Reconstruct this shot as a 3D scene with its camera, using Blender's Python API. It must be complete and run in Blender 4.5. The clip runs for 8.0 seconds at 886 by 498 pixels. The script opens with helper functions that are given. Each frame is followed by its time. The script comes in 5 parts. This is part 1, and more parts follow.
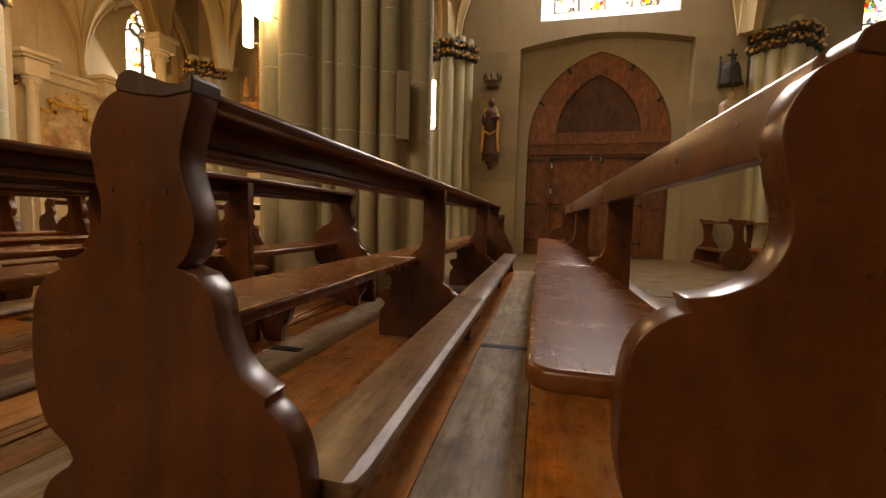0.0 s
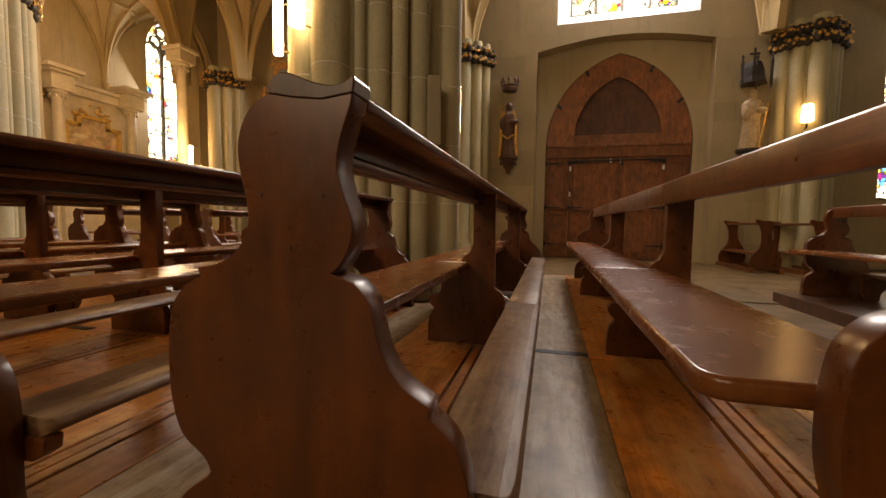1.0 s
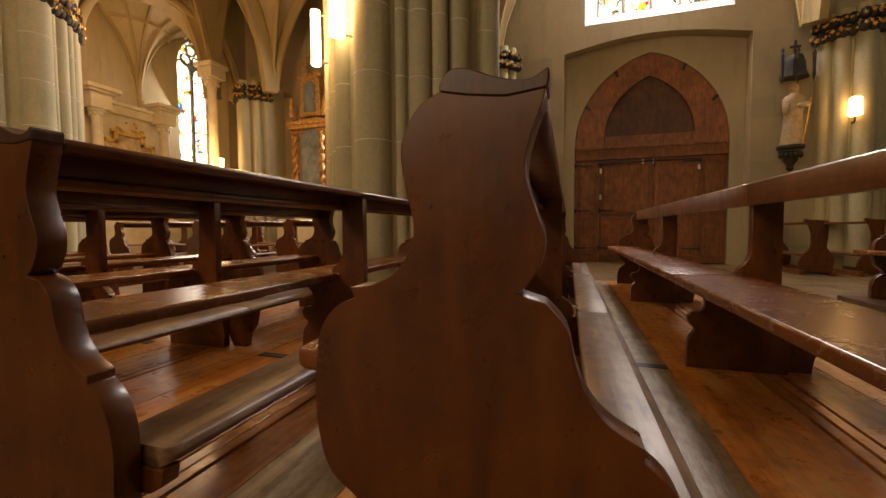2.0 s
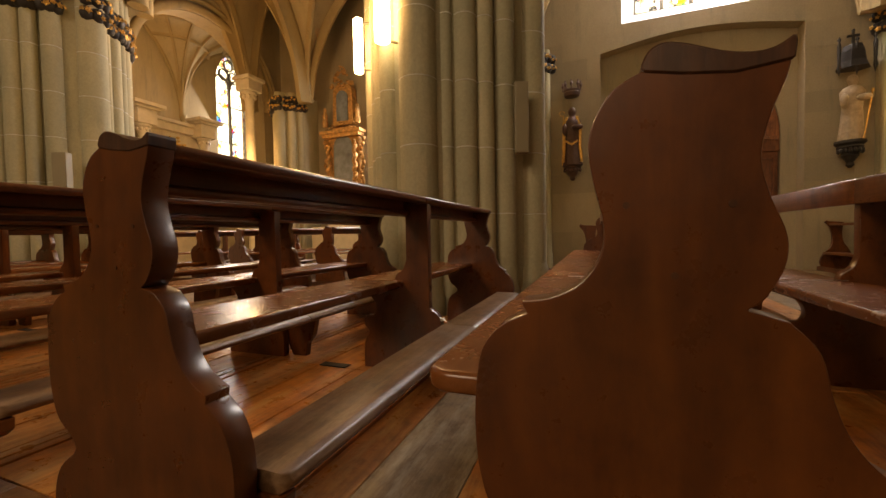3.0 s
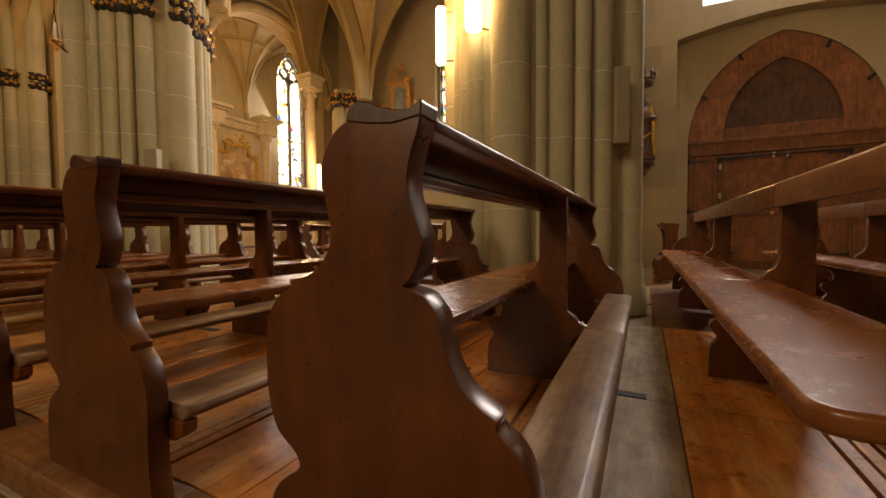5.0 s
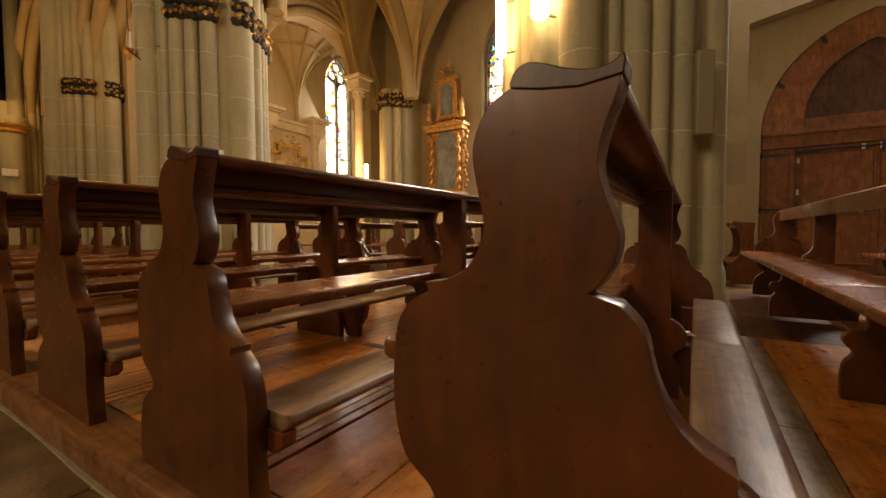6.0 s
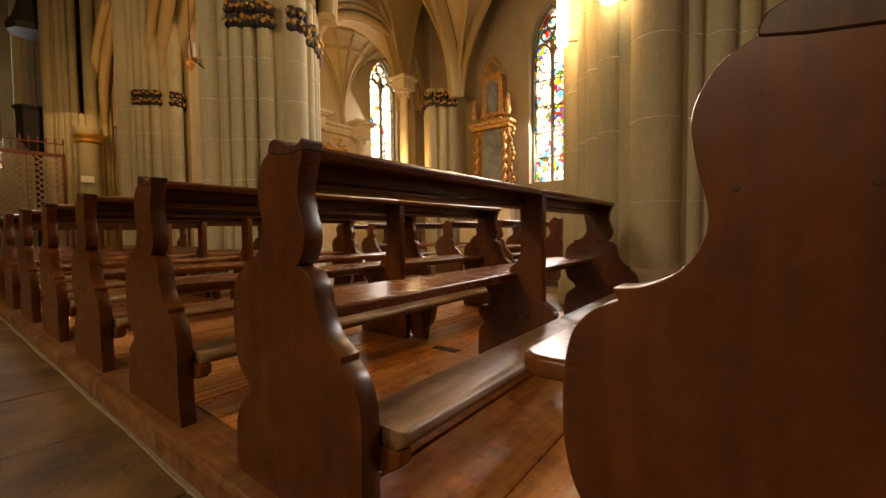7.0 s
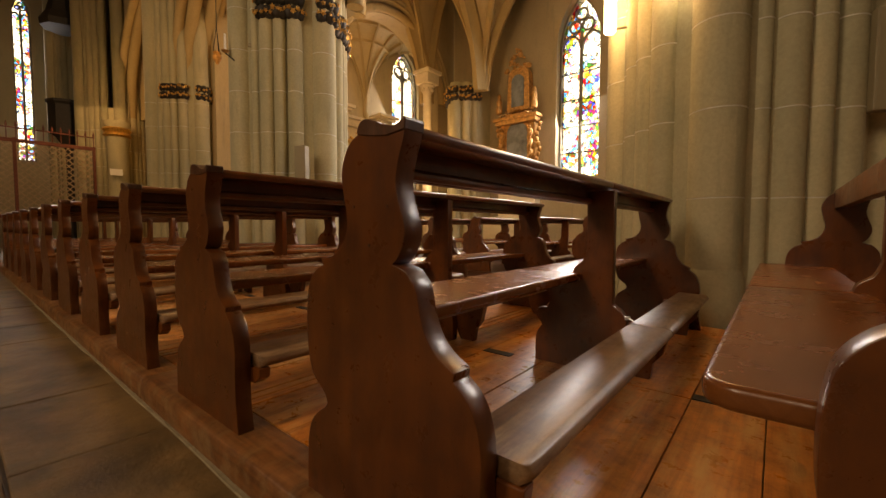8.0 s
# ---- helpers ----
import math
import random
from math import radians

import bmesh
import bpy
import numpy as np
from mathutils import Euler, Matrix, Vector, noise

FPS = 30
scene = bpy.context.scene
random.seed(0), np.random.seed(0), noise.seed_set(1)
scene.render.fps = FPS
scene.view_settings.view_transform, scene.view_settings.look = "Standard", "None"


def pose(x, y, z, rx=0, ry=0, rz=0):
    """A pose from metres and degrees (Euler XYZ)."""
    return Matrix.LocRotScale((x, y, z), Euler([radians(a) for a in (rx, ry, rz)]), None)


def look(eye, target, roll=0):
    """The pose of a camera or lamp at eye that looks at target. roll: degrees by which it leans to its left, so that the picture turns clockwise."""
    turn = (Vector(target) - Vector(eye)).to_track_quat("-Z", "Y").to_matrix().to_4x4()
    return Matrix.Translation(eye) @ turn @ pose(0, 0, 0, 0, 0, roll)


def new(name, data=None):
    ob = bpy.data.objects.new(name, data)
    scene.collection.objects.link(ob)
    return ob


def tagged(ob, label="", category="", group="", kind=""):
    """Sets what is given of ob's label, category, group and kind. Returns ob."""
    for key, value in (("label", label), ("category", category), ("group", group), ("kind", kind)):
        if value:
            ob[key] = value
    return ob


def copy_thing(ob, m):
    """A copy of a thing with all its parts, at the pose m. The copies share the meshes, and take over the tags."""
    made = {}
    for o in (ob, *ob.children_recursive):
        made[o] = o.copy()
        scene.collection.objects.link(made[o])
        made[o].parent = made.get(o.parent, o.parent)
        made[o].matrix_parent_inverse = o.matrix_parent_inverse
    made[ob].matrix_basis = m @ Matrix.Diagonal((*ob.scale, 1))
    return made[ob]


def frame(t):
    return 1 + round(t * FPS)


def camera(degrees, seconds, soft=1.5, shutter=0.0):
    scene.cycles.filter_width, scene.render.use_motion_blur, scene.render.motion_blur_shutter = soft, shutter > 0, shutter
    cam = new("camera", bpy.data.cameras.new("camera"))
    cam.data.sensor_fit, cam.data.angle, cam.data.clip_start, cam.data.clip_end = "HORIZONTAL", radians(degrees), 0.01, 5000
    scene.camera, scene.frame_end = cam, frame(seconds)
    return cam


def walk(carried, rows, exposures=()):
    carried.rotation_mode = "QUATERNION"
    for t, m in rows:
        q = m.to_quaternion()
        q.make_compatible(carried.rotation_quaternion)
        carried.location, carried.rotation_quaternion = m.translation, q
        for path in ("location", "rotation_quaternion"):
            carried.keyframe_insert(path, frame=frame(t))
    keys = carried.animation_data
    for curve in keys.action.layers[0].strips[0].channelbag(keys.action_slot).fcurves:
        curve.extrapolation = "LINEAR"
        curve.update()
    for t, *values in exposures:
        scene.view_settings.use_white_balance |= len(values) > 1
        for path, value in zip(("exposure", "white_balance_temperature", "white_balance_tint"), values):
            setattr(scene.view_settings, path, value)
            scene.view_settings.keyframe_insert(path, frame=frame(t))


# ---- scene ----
cam = camera(95.1, 8.0)
PATH = [
    (0, (0.613, -0.48, 0.66), (0.153, 1.461, 0.511), 1.5),
    (0.5, (0.501, -0.498, 0.661), (0.039, 1.442, 0.512), 1.3),
    (1, (0.391, -0.512, 0.652), (-0.113, 1.42, 0.526), 0.8),
    (2.5, (0.035, -0.499, 0.662), (-0.611, 1.392, 0.577), -0.8),
    (3, (-0.065, -0.496, 0.662), (-0.774, 1.373, 0.594), -1.1),
    (3.5, (-0.179, -0.505, 0.658), (-0.915, 1.354, 0.599), -1.1),
    (4, (-0.281, -0.519, 0.661), (-1.06, 1.322, 0.597), 0.2),
    (4.5, (-0.397, -0.535, 0.66), (-1.219, 1.286, 0.586), -0.1),
    (6, (-0.738, -0.508, 0.652), (-1.794, 1.189, 0.569), -0.2),
    (6.5, (-0.846, -0.514, 0.647), (-1.984, 1.128, 0.568), -0.4),
    (7, (-0.95, -0.523, 0.648), (-2.163, 1.065, 0.565), -0.6),
    (7.5, (-1.067, -0.535, 0.652), (-2.313, 1.026, 0.563), -0.6),
    (8, (-1.189, -0.546, 0.647), (-2.459, 0.996, 0.545), 0.1),
]
walk(cam, [(t, look(eye, at, roll)) for t, eye, at, roll in PATH], ((0, 0.20, 7700, 17), (8, 0.17, 7900, 17)))

# ---- light ----
world = bpy.data.worlds.new("sky")
scene.world = world
world.use_nodes = True
wn = world.node_tree
sky = wn.nodes.new("ShaderNodeTexSky")
sky.sky_type, sky.sun_disc = "NISHITA", False
sky.sun_elevation, sky.sun_rotation = radians(42), radians(150)
wn.links.new(sky.outputs[0], wn.nodes["Background"].inputs[0])
wn.nodes["Background"].inputs[1].default_value = 0.12


def area_light(name, eye, target, w, h, power, colour):
    data = bpy.data.lights.new(name, "AREA")
    data.shape, data.size, data.size_y, data.energy, data.color = "RECTANGLE", w, h, power, colour
    ob = new(name, data)
    ob.matrix_world = look(eye, target)
    return ob


def point_light(name, eye, power, colour, size=0.08):
    data = bpy.data.lights.new(name, "POINT")
    data.energy, data.color, data.shadow_soft_size = power, colour, size
    ob = new(name, data)
    ob.location = eye
    return ob


COOL, NAVE, WARM = (0.95, 0.96, 1.0), (1.0, 0.82, 0.58), (1.0, 0.60, 0.24)
# daylight standing in the window openings
area_light("daylight_over_door", (1.81, 8.72, 6.6), (0.4, 1.5, 0.0), 1.3, 3.4, 400, COOL)
area_light("daylight_aisle_window", (-5.09, 9.25, 3.9), (-4.4, 2.0, 0.2), 0.95, 3.6, 230, COOL)
area_light("daylight_chapel_window", (-12.0, 10.2, 4.8), (-5.0, 3.0, 0.5), 1.2, 3.2, 75, COOL)
area_light("daylight_rear_window", (6.9, 8.8, 3.6), (2.5, 2.0, 0.3), 1.1, 3.8, 12, COOL)
# two added fills from the nave side; the far wall has no openings
area_light("nave_daylight_fill", (-1.0, -7.8, 6.4), (-1.2, 3.0, 1.2), 1.8, 4.2, 112, NAVE)
area_light("nave_daylight_fill", (-5.0, -7.8, 6.4), (-4.0, 3.0, 1.2), 1.8, 4.2, 285, NAVE)
area_light("daylight_choir_window", (-24.2, 1.3, 5.5), (-10.0, 1.0, 0.5), 1.2, 5.0, 110, COOL)
# warm lamps on the piers and the wall
point_light("pier_lamp_light", (-2.58, 3.10, 2.78), 30, WARM)
point_light("pier_lamp_light", (-1.93, 2.58, 2.80), 24, WARM)
point_light("pier_lamp_light", (-0.68, 4.64, 2.08), 20, WARM)
point_light("respond_lamp_light", (-8.7, 7.6, 2.6), 55, WARM)
point_light("wall_lamp_light", (4.66, 8.1, 2.72), 3.5, WARM)
# added warm fills in mid-air, with no lamp fixtures of their own
point_light("chapel_warm_fill", (-10.2, 6.0, 5.4), 38, WARM)
point_light("aisle_warm_fill", (-6.6, 5.4, 3.9), 64, WARM)
point_light("nave_warm_fill", (-10.0, 2.0, 4.6), 78, WARM)
point_light("nave_warm_fill", (-15.5, 2.0, 4.6), 115, WARM)

# ---- materials ----
def nodes_of(mat):
    mat.use_nodes = True
    t = mat.node_tree
    return t, t.nodes["Principled BSDF"]


def ramp(t, src, stops):
    r = t.nodes.new("ShaderNodeValToRGB")
    e = r.color_ramp.elements
    while len(e) < len(stops):
        e.new(0.5)
    for el, (p, c) in zip(e, stops):
        el.position, el.color = p, (*c, 1)
    t.links.new(src, r.inputs[0])
    return r.outputs[0]


def coords(t, scale, kind="Object"):
    c = t.nodes.new("ShaderNodeTexCoord")
    m = t.nodes.new("ShaderNodeMapping")
    m.inputs["Scale"].default_value = scale
    t.links.new(c.outputs[kind], m.inputs[0])
    return m.outputs[0]


def noise_tex(t, vec, scale, detail=6, rough=0.6, dist=0.0):
    n = t.nodes.new("ShaderNodeTexNoise")
    n.inputs["Scale"].default_value, n.inputs["Detail"].default_value = scale, detail
    n.inputs["Roughness"].default_value, n.inputs["Distortion"].default_value = rough, dist
    t.links.new(vec, n.inputs["Vector"])
    return n.outputs[0]


def mix(t, a, b, fac, mode="MIX"):
    m = t.nodes.new("ShaderNodeMixRGB")
    m.blend_type = mode
    for i, v in ((0, fac), (1, a), (2, b)):
        if isinstance(v, (float, int)):
            m.inputs[i].default_value = v if i == 0 else (v, v, v, 1)
        elif isinstance(v, tuple):
            m.inputs[i].default_value = (*v, 1)
        else:
            t.links.new(v, m.inputs[i])
    return m.outputs[0]


def bump(t, bsdf, height, strength, dist=0.01):
    b = t.nodes.new("ShaderNodeBump")
    b.inputs["Strength"].default_value, b.inputs["Distance"].default_value = strength, dist
    t.links.new(height, b.inputs["Height"])
    t.links.new(b.outputs[0], bsdf.inputs["Normal"])


def wood(name, dark, mid, light, grain=(30, 1.2, 30), rough=(0.25, 0.45), coat=0.0, wear=None, relief=0.25, knots=0.55, gloss=0.5, mottle=1.0):
    """Grain runs along the axis with the small scale number."""
    mat = bpy.data.materials.new(name)
    t, b = nodes_of(mat)
    info = t.nodes.new("ShaderNodeObjectInfo")
    v = coords(t, grain)
    add = t.nodes.new("ShaderNodeVectorMath")
    add.operation = "ADD"
    sc = t.nodes.new("ShaderNodeVectorMath")
    sc.operation = "SCALE"
    comb = t.nodes.new("ShaderNodeCombineXYZ")
    for i in range(3):
        t.links.new(info.outputs["Random"], comb.inputs[i])
    t.links.new(comb.outputs[0], sc.inputs[0])
    sc.inputs["Scale"].default_value = 37.0
    t.links.new(v, add.inputs[0])
    t.links.new(sc.outputs[0], add.inputs[1])
    v = add.outputs[0]
    fine = noise_tex(t, v, 2.2, 8, 0.65, 0.6)
    broad = noise_tex(t, coords(t, (1.7, 1.7, 1.7)), 1.6, 4, 0.6)
    col = ramp(t, fine, [(0.30, dark), (0.52, mid), (0.75, light)])
    shade = ramp(t, broad, [(0.3, (0.72, 0.70, 0.68)), (0.7, (1.15, 1.12, 1.1))])
    col = mix(t, col, shade, 1.0, "MULTIPLY")
    tone = ramp(t, info.outputs["Random"], [(0.0, (0.82, 0.80, 0.78)), (1.0, (1.15, 1.12, 1.08))])
    col = mix(t, col, tone, 1.0, "MULTIPLY")
    # uneven old varnish
    cloud = noise_tex(t, coords(t, (7, 7, 4.5)), 1.5, 6, 0.68)
    col = mix(t, col, ramp(t, cloud, [(0.34, (0.62, 0.56, 0.50)), (0.5, (0.98, 0.97, 0.95)), (0.68, (1.28, 1.26, 1.2))]), mottle, "MULTIPLY")
    # knots
    vor = t.nodes.new("ShaderNodeTexVoronoi")
    vor.inputs["Scale"].default_value = 0.9
    t.links.new(coords(t, (9, 3, 9)), vor.inputs["Vector"])
    knot = ramp(t, vor.outputs[0], [(0.0, (1, 1, 1)), (0.10, (0.5, 0.5, 0.5)), (0.14, (0, 0, 0))])
    col = mix(t, col, tuple(0.25 * c for c in dark), mix(t, knot, knots, 1.0, "MULTIPLY"))
    if wear:
        w = noise_tex(t, coords(t, (7, 1.4, 7)), 1.6, 7, 0.7)
        col = mix(t, col, wear, ramp(t, w, [(0.48, (0, 0, 0)), (0.66, (0.85, 0.85, 0.85))]))
    t.links.new(col, b.inputs["Base Color"])
    r = ramp(t, noise_tex(t, coords(t, (6, 6, 6)), 2.0, 6, 0.7), [(0.3, (rough[0],) * 3), (0.7, (rough[1],) * 3)])
    t.links.new(r, b.inputs["Roughness"])
    b.inputs["Specular IOR Level"].default_value = gloss
    b.inputs["Coat Weight"].default_value, b.inputs["Coat Roughness"].default_value = coat, 0.25
    if relief:
        bump(t, b, fine, relief, 0.002)
    return mat


def stone(name, base, tint, scale=1.0, courses=None, rough=0.85, stain=(0.16, 0.17, 0.12), relief=0.35):
    mat = bpy.data.materials.new(name)
    t, b = nodes_of(mat)
    info = t.nodes.new("ShaderNodeObjectInfo")
    broad = noise_tex(t, coords(t, (0.9, 0.9, 0.5)), 1.3 * scale, 6, 0.65)
    fine = noise_tex(t, coords(t, (1, 1, 1)), 38 * scale, 8, 0.7)
    col = ramp(t, broad, [(0.32, tint), (0.68, base)])
    col = mix(t, col, ramp(t, fine, [(0.3, (0.86,) * 3), (0.7, (1.08,) * 3)]), 1.0, "MULTIPLY")
    tone = ramp(t, info.outputs["Random"], [(0.0, (0.88, 0.88, 0.86)), (1.0, (1.08, 1.06, 1.02))])
    col = mix(t, col, tone, 1.0, "MULTIPLY")
    streak = noise_tex(t, coords(t, (3, 3, 0.35)), 2.0, 6, 0.7)
    col = mix(t, col, stain, mix(t, ramp(t, streak, [(0.55, (0, 0, 0)), (0.75, (0.5,) * 3)]), 1.0, 1.0, "MULTIPLY"))
    t.links.new(col, b.inputs["Base Color"])
    b.inputs["Roughness"].default_value = rough
    mid = noise_tex(t, coords(t, (1, 1, 1)), 9 * scale, 5, 0.6)
    bump(t, b, mix(t, mix(t, fine, broad, 0.4), mid, 0.45), relief, 0.006)
    return mat


def plain(name, colour, rough=0.5, metal=0.0, vary=0.25, scale=14.0):
    mat = bpy.data.materials.new(name)
    t, b = nodes_of(mat)
    n = noise_tex(t, coords(t, (1, 1, 1)), scale, 6, 0.65)
    lo, hi = tuple(c * (1 - vary) for c in colour), tuple(min(1, c * (1 + vary)) for c in colour)
    t.links.new(ramp(t, n, [(0.3, lo), (0.7, hi)]), b.inputs["Base Color"])
    b.inputs["Roughness"].default_value, b.inputs["Metallic"].default_value = rough, metal
    bump(t, b, n, 0.2, 0.003)
    return mat


def glowing(name, colour, strength):
    mat = bpy.data.materials.new(name)
    t, b = nodes_of(mat)
    b.inputs["Base Color"].default_value = (*colour, 1)
    b.inputs["Emission Color"].default_value, b.inputs["Emission Strength"].default_value = (*colour, 1), strength
    return mat


def stained(name, scale, clear):
    """Coloured glass pieces that let the sky behind them through."""
    mat = bpy.data.materials.new(name)
    mat.use_nodes = True
    t = mat.node_tree
    t.nodes.clear()
    out = t.nodes.new("ShaderNodeOutputMaterial")
    tr, gl, mx = (t.nodes.new("ShaderNodeBsdf" + k) for k in ("Transparent", "Glossy", "Diffuse"))
    v = t.nodes.new("ShaderNodeTexVoronoi")
    v.inputs["Scale"].default_value = scale
    t.links.new(coords(t, (1, 1, 0.8)), v.inputs["Vector"])
    sep = t.nodes.new("ShaderNodeSeparateColor")
    t.links.new(v.outputs["Color"], sep.inputs[0])
    hues = ramp(t, sep.outputs[0], [(0.0, (0.10, 0.22, 0.75)), (0.18, (0.75, 0.08, 0.05)), (0.34, (0.10, 0.45, 0.16)),
                                    (0.5, (0.95, 0.62, 0.12)), (0.66, (0.95, 0.93, 0.8)), (0.82, (0.25, 0.55, 0.85))])
    big = noise_tex(t, coords(t, (1, 1, 1)), 1.7, 3, 0.6)
    col = mix(t, hues, (1.0, 0.97, 0.86), ramp(t, big, [(0.5 - clear, (0, 0, 0)), (0.62 - clear, (1, 1, 1))]))
    edge = t.nodes.new("ShaderNodeTexVoronoi")
    edge.feature = "DISTANCE_TO_EDGE"
    edge.inputs["Scale"].default_value = scale
    t.links.new(coords(t, (1, 1, 0.8)), edge.inputs["Vector"])
    col = mix(t, (0.02, 0.02, 0.02), col, ramp(t, edge.outputs[0], [(0.02, (0, 0, 0)), (0.05, (1, 1, 1))]))
    t.links.new(col, tr.inputs[0])
    gl.inputs["Roughness"].default_value = 0.1
    ms = t.nodes.new("ShaderNodeMixShader")
    ms.inputs[0].default_value = 0.05
    t.links.new(tr.outputs[0], ms.inputs[1])
    t.links.new(gl.outputs[0], ms.inputs[2])
    t.links.new(ms.outputs[0], out.inputs[0])
    t.nodes.remove(mx)
    return mat


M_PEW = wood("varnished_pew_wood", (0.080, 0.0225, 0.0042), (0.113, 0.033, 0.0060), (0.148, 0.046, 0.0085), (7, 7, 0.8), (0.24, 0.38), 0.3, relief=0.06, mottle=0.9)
M_RAIL = wood("varnished_rail_wood", (0.10, 0.031, 0.008), (0.16, 0.052, 0.014), (0.22, 0.078, 0.022), (26, 1.2, 26), (0.26, 0.42), 0.35)
M_CAP = wood("dark_cap_wood", (0.042, 0.015, 0.006), (0.070, 0.026, 0.010), (0.105, 0.040, 0.016), (26, 26, 3), (0.3, 0.5), 0.2)
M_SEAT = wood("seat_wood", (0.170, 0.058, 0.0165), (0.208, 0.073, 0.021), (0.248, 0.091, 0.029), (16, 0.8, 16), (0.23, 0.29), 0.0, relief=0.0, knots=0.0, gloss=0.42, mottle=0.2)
M_KNEEL = wood("worn_kneeler_wood", (0.105, 0.052, 0.024), (0.175, 0.094, 0.046), (0.26, 0.155, 0.085), (26, 1.0, 26), (0.34, 0.50), 0.05, wear=(0.31, 0.205, 0.125), relief=0.12)
M_FLOOR = wood("pine_floor_boards", (0.33, 0.112, 0.021), (0.52, 0.20, 0.043), (0.64, 0.29, 0.078), (16, 0.8, 16), (0.22, 0.44), 0.2, wear=(0.60, 0.33, 0.125), knots=0.9)
# foot-worn boards; the paleness of the lit floor strip is in their colour too
M_FLOOR_WORN_LIT = wood("worn_lit_boards", (0.22, 0.15, 0.080), (0.34, 0.24, 0.138), (0.44, 0.335, 0.205), (18, 0.8, 18), (0.32, 0.56), 0.1, wear=(0.50, 0.41, 0.29), knots=0.8)
M_SILL = wood("platform_edge_wood", (0.11, 0.042, 0.013), (0.19, 0.078, 0.025), (0.27, 0.12, 0.045), (1.0, 22, 22), (0.35, 0.6), 0.1, wear=(0.25, 0.145, 0.065))
M_DOOR = wood("oak_door_wood", (0.125, 0.044, 0.0145), (0.205, 0.074, 0.025), (0.285, 0.110, 0.038), (20, 20, 1.2), (0.45, 0.7), 0.0)
M_PIER = stone("pier_sandstone", (0.52, 0.455, 0.295), (0.36, 0.345, 0.235), stain=(0.17, 0.19, 0.13))
M_WALL = stone("plastered_ashlar", (0.40, 0.325, 0.21), (0.33, 0.265, 0.17))
M_VAULT = stone("vault_plaster", (0.50, 0.40, 0.24), (0.42, 0.33, 0.19))
M_RIB = stone("rib_stone", (0.46, 0.35, 0.18), (0.37, 0.27, 0.13))
M_JOINT = plain("pale_mortar", (0.62, 0.60, 0.52), 0.9)
M_GROUT = plain("dull_grout", (0.27, 0.22, 0.14), 0.9)
M_FLAG = stone("worn_flagstone", (0.27, 0.165, 0.066), (0.075, 0.048, 0.02), 3.0, rough=0.45, relief=2.2, stain=(0.05, 0.036, 0.018))
M_GOLD = plain("gilding", (0.62, 0.36, 0.10), 0.42, 0.75, 0.45, 22)
M_OLDGOLD = plain("dull_gilt_wood", (0.50, 0.27, 0.09), 0.45, 0.35, 0.55, 12)
M_FRAME = plain("gilded_frame", (0.66, 0.42, 0.12), 0.4, 0.3, 0.3, 18)
M_TYMP = wood("dark_panel_wood", (0.048, 0.018, 0.008), (0.075, 0.029, 0.013), (0.105, 0.042, 0.019), (20, 20, 1.2), (0.6, 0.8), 0.0)
M_BLACK = plain("blackened_carving", (0.025, 0.02, 0.016), 0.6)
M_IRON = plain("wrought_iron", (0.03, 0.03, 0.032), 0.5, 0.6)
M_STEEL = plain("bright_steel", (0.6, 0.6, 0.62), 0.3, 1.0)
M_MARBLE = plain("pale_painted_marble", (0.66, 0.58, 0.44), 0.45, 0.0, 0.12, 5)
M_GREY = plain("grey_painted_metal", (0.27, 0.225, 0.14), 0.5, 0.0, 0.06, 3)
M_LEAD = plain("window_tracery_stone", (0.20, 0.18, 0.14), 0.8)
M_LEADED = plain("window_lead", (0.03, 0.03, 0.03), 0.6)
M_REDWOOD = plain("red_painted_wood", (0.13, 0.032, 0.018), 0.6)
M_PALE = plain("pale_limewood", (0.40, 0.30, 0.19), 0.55)
M_ROBE = plain("dark_painted_robe", (0.09, 0.045, 0.03), 0.55)
M_REVEAL = plain("limewashed_stone", (0.40, 0.41, 0.42), 0.8, 0.0, 0.12, 4)
M_WHITE = plain("white_card", (0.78, 0.77, 0.73), 0.7, 0.0, 0.03)
M_TUBE = glowing("lamp_tube_glow", (1.0, 0.80, 0.48), 14.0)
M_SHADE = glowing("lamp_shade_glow", (1.0, 0.62, 0.25), 6.0)
M_SKY = glowing("bright_sky", (0.95, 0.97, 1.0), 3.6)
M_GLASS = stained("stained_glass", 12.0, 0.14)
M_GLASS_FIG = stained("figured_stained_glass", 13.0, 0.06)
M_CANVAS = plain("dim_oil_canvas", (0.46, 0.34, 0.22), 0.5, 0.0, 0.6, 4.5)
M_BLUSH = plain("faded_peach_paint", (0.55, 0.36, 0.25), 0.5, 0.0, 0.3, 9)
M_ROSE = plain("faded_rose_paint", (0.40, 0.20, 0.15), 0.5, 0.0, 0.4, 9)
M_CANVAS_BLUE = plain("blue_oil_canvas", (0.16, 0.18, 0.20), 0.5, 0.0, 0.6, 3.0)


# ---- mesh helpers ----
def box(bm, x0, x1, y0, y1, z0, z1):
    v = [bm.verts.new((x, y, z)) for z in (z0, z1) for x, y in ((x0, y0), (x1, y0), (x1, y1), (x0, y1))]
    for f in ((3, 2, 1, 0), (4, 5, 6, 7), (0, 1, 5, 4), (1, 2, 6, 5), (2, 3, 7, 6), (3, 0, 4, 7)):
        bm.faces.new([v[i] for i in f])
    return bm


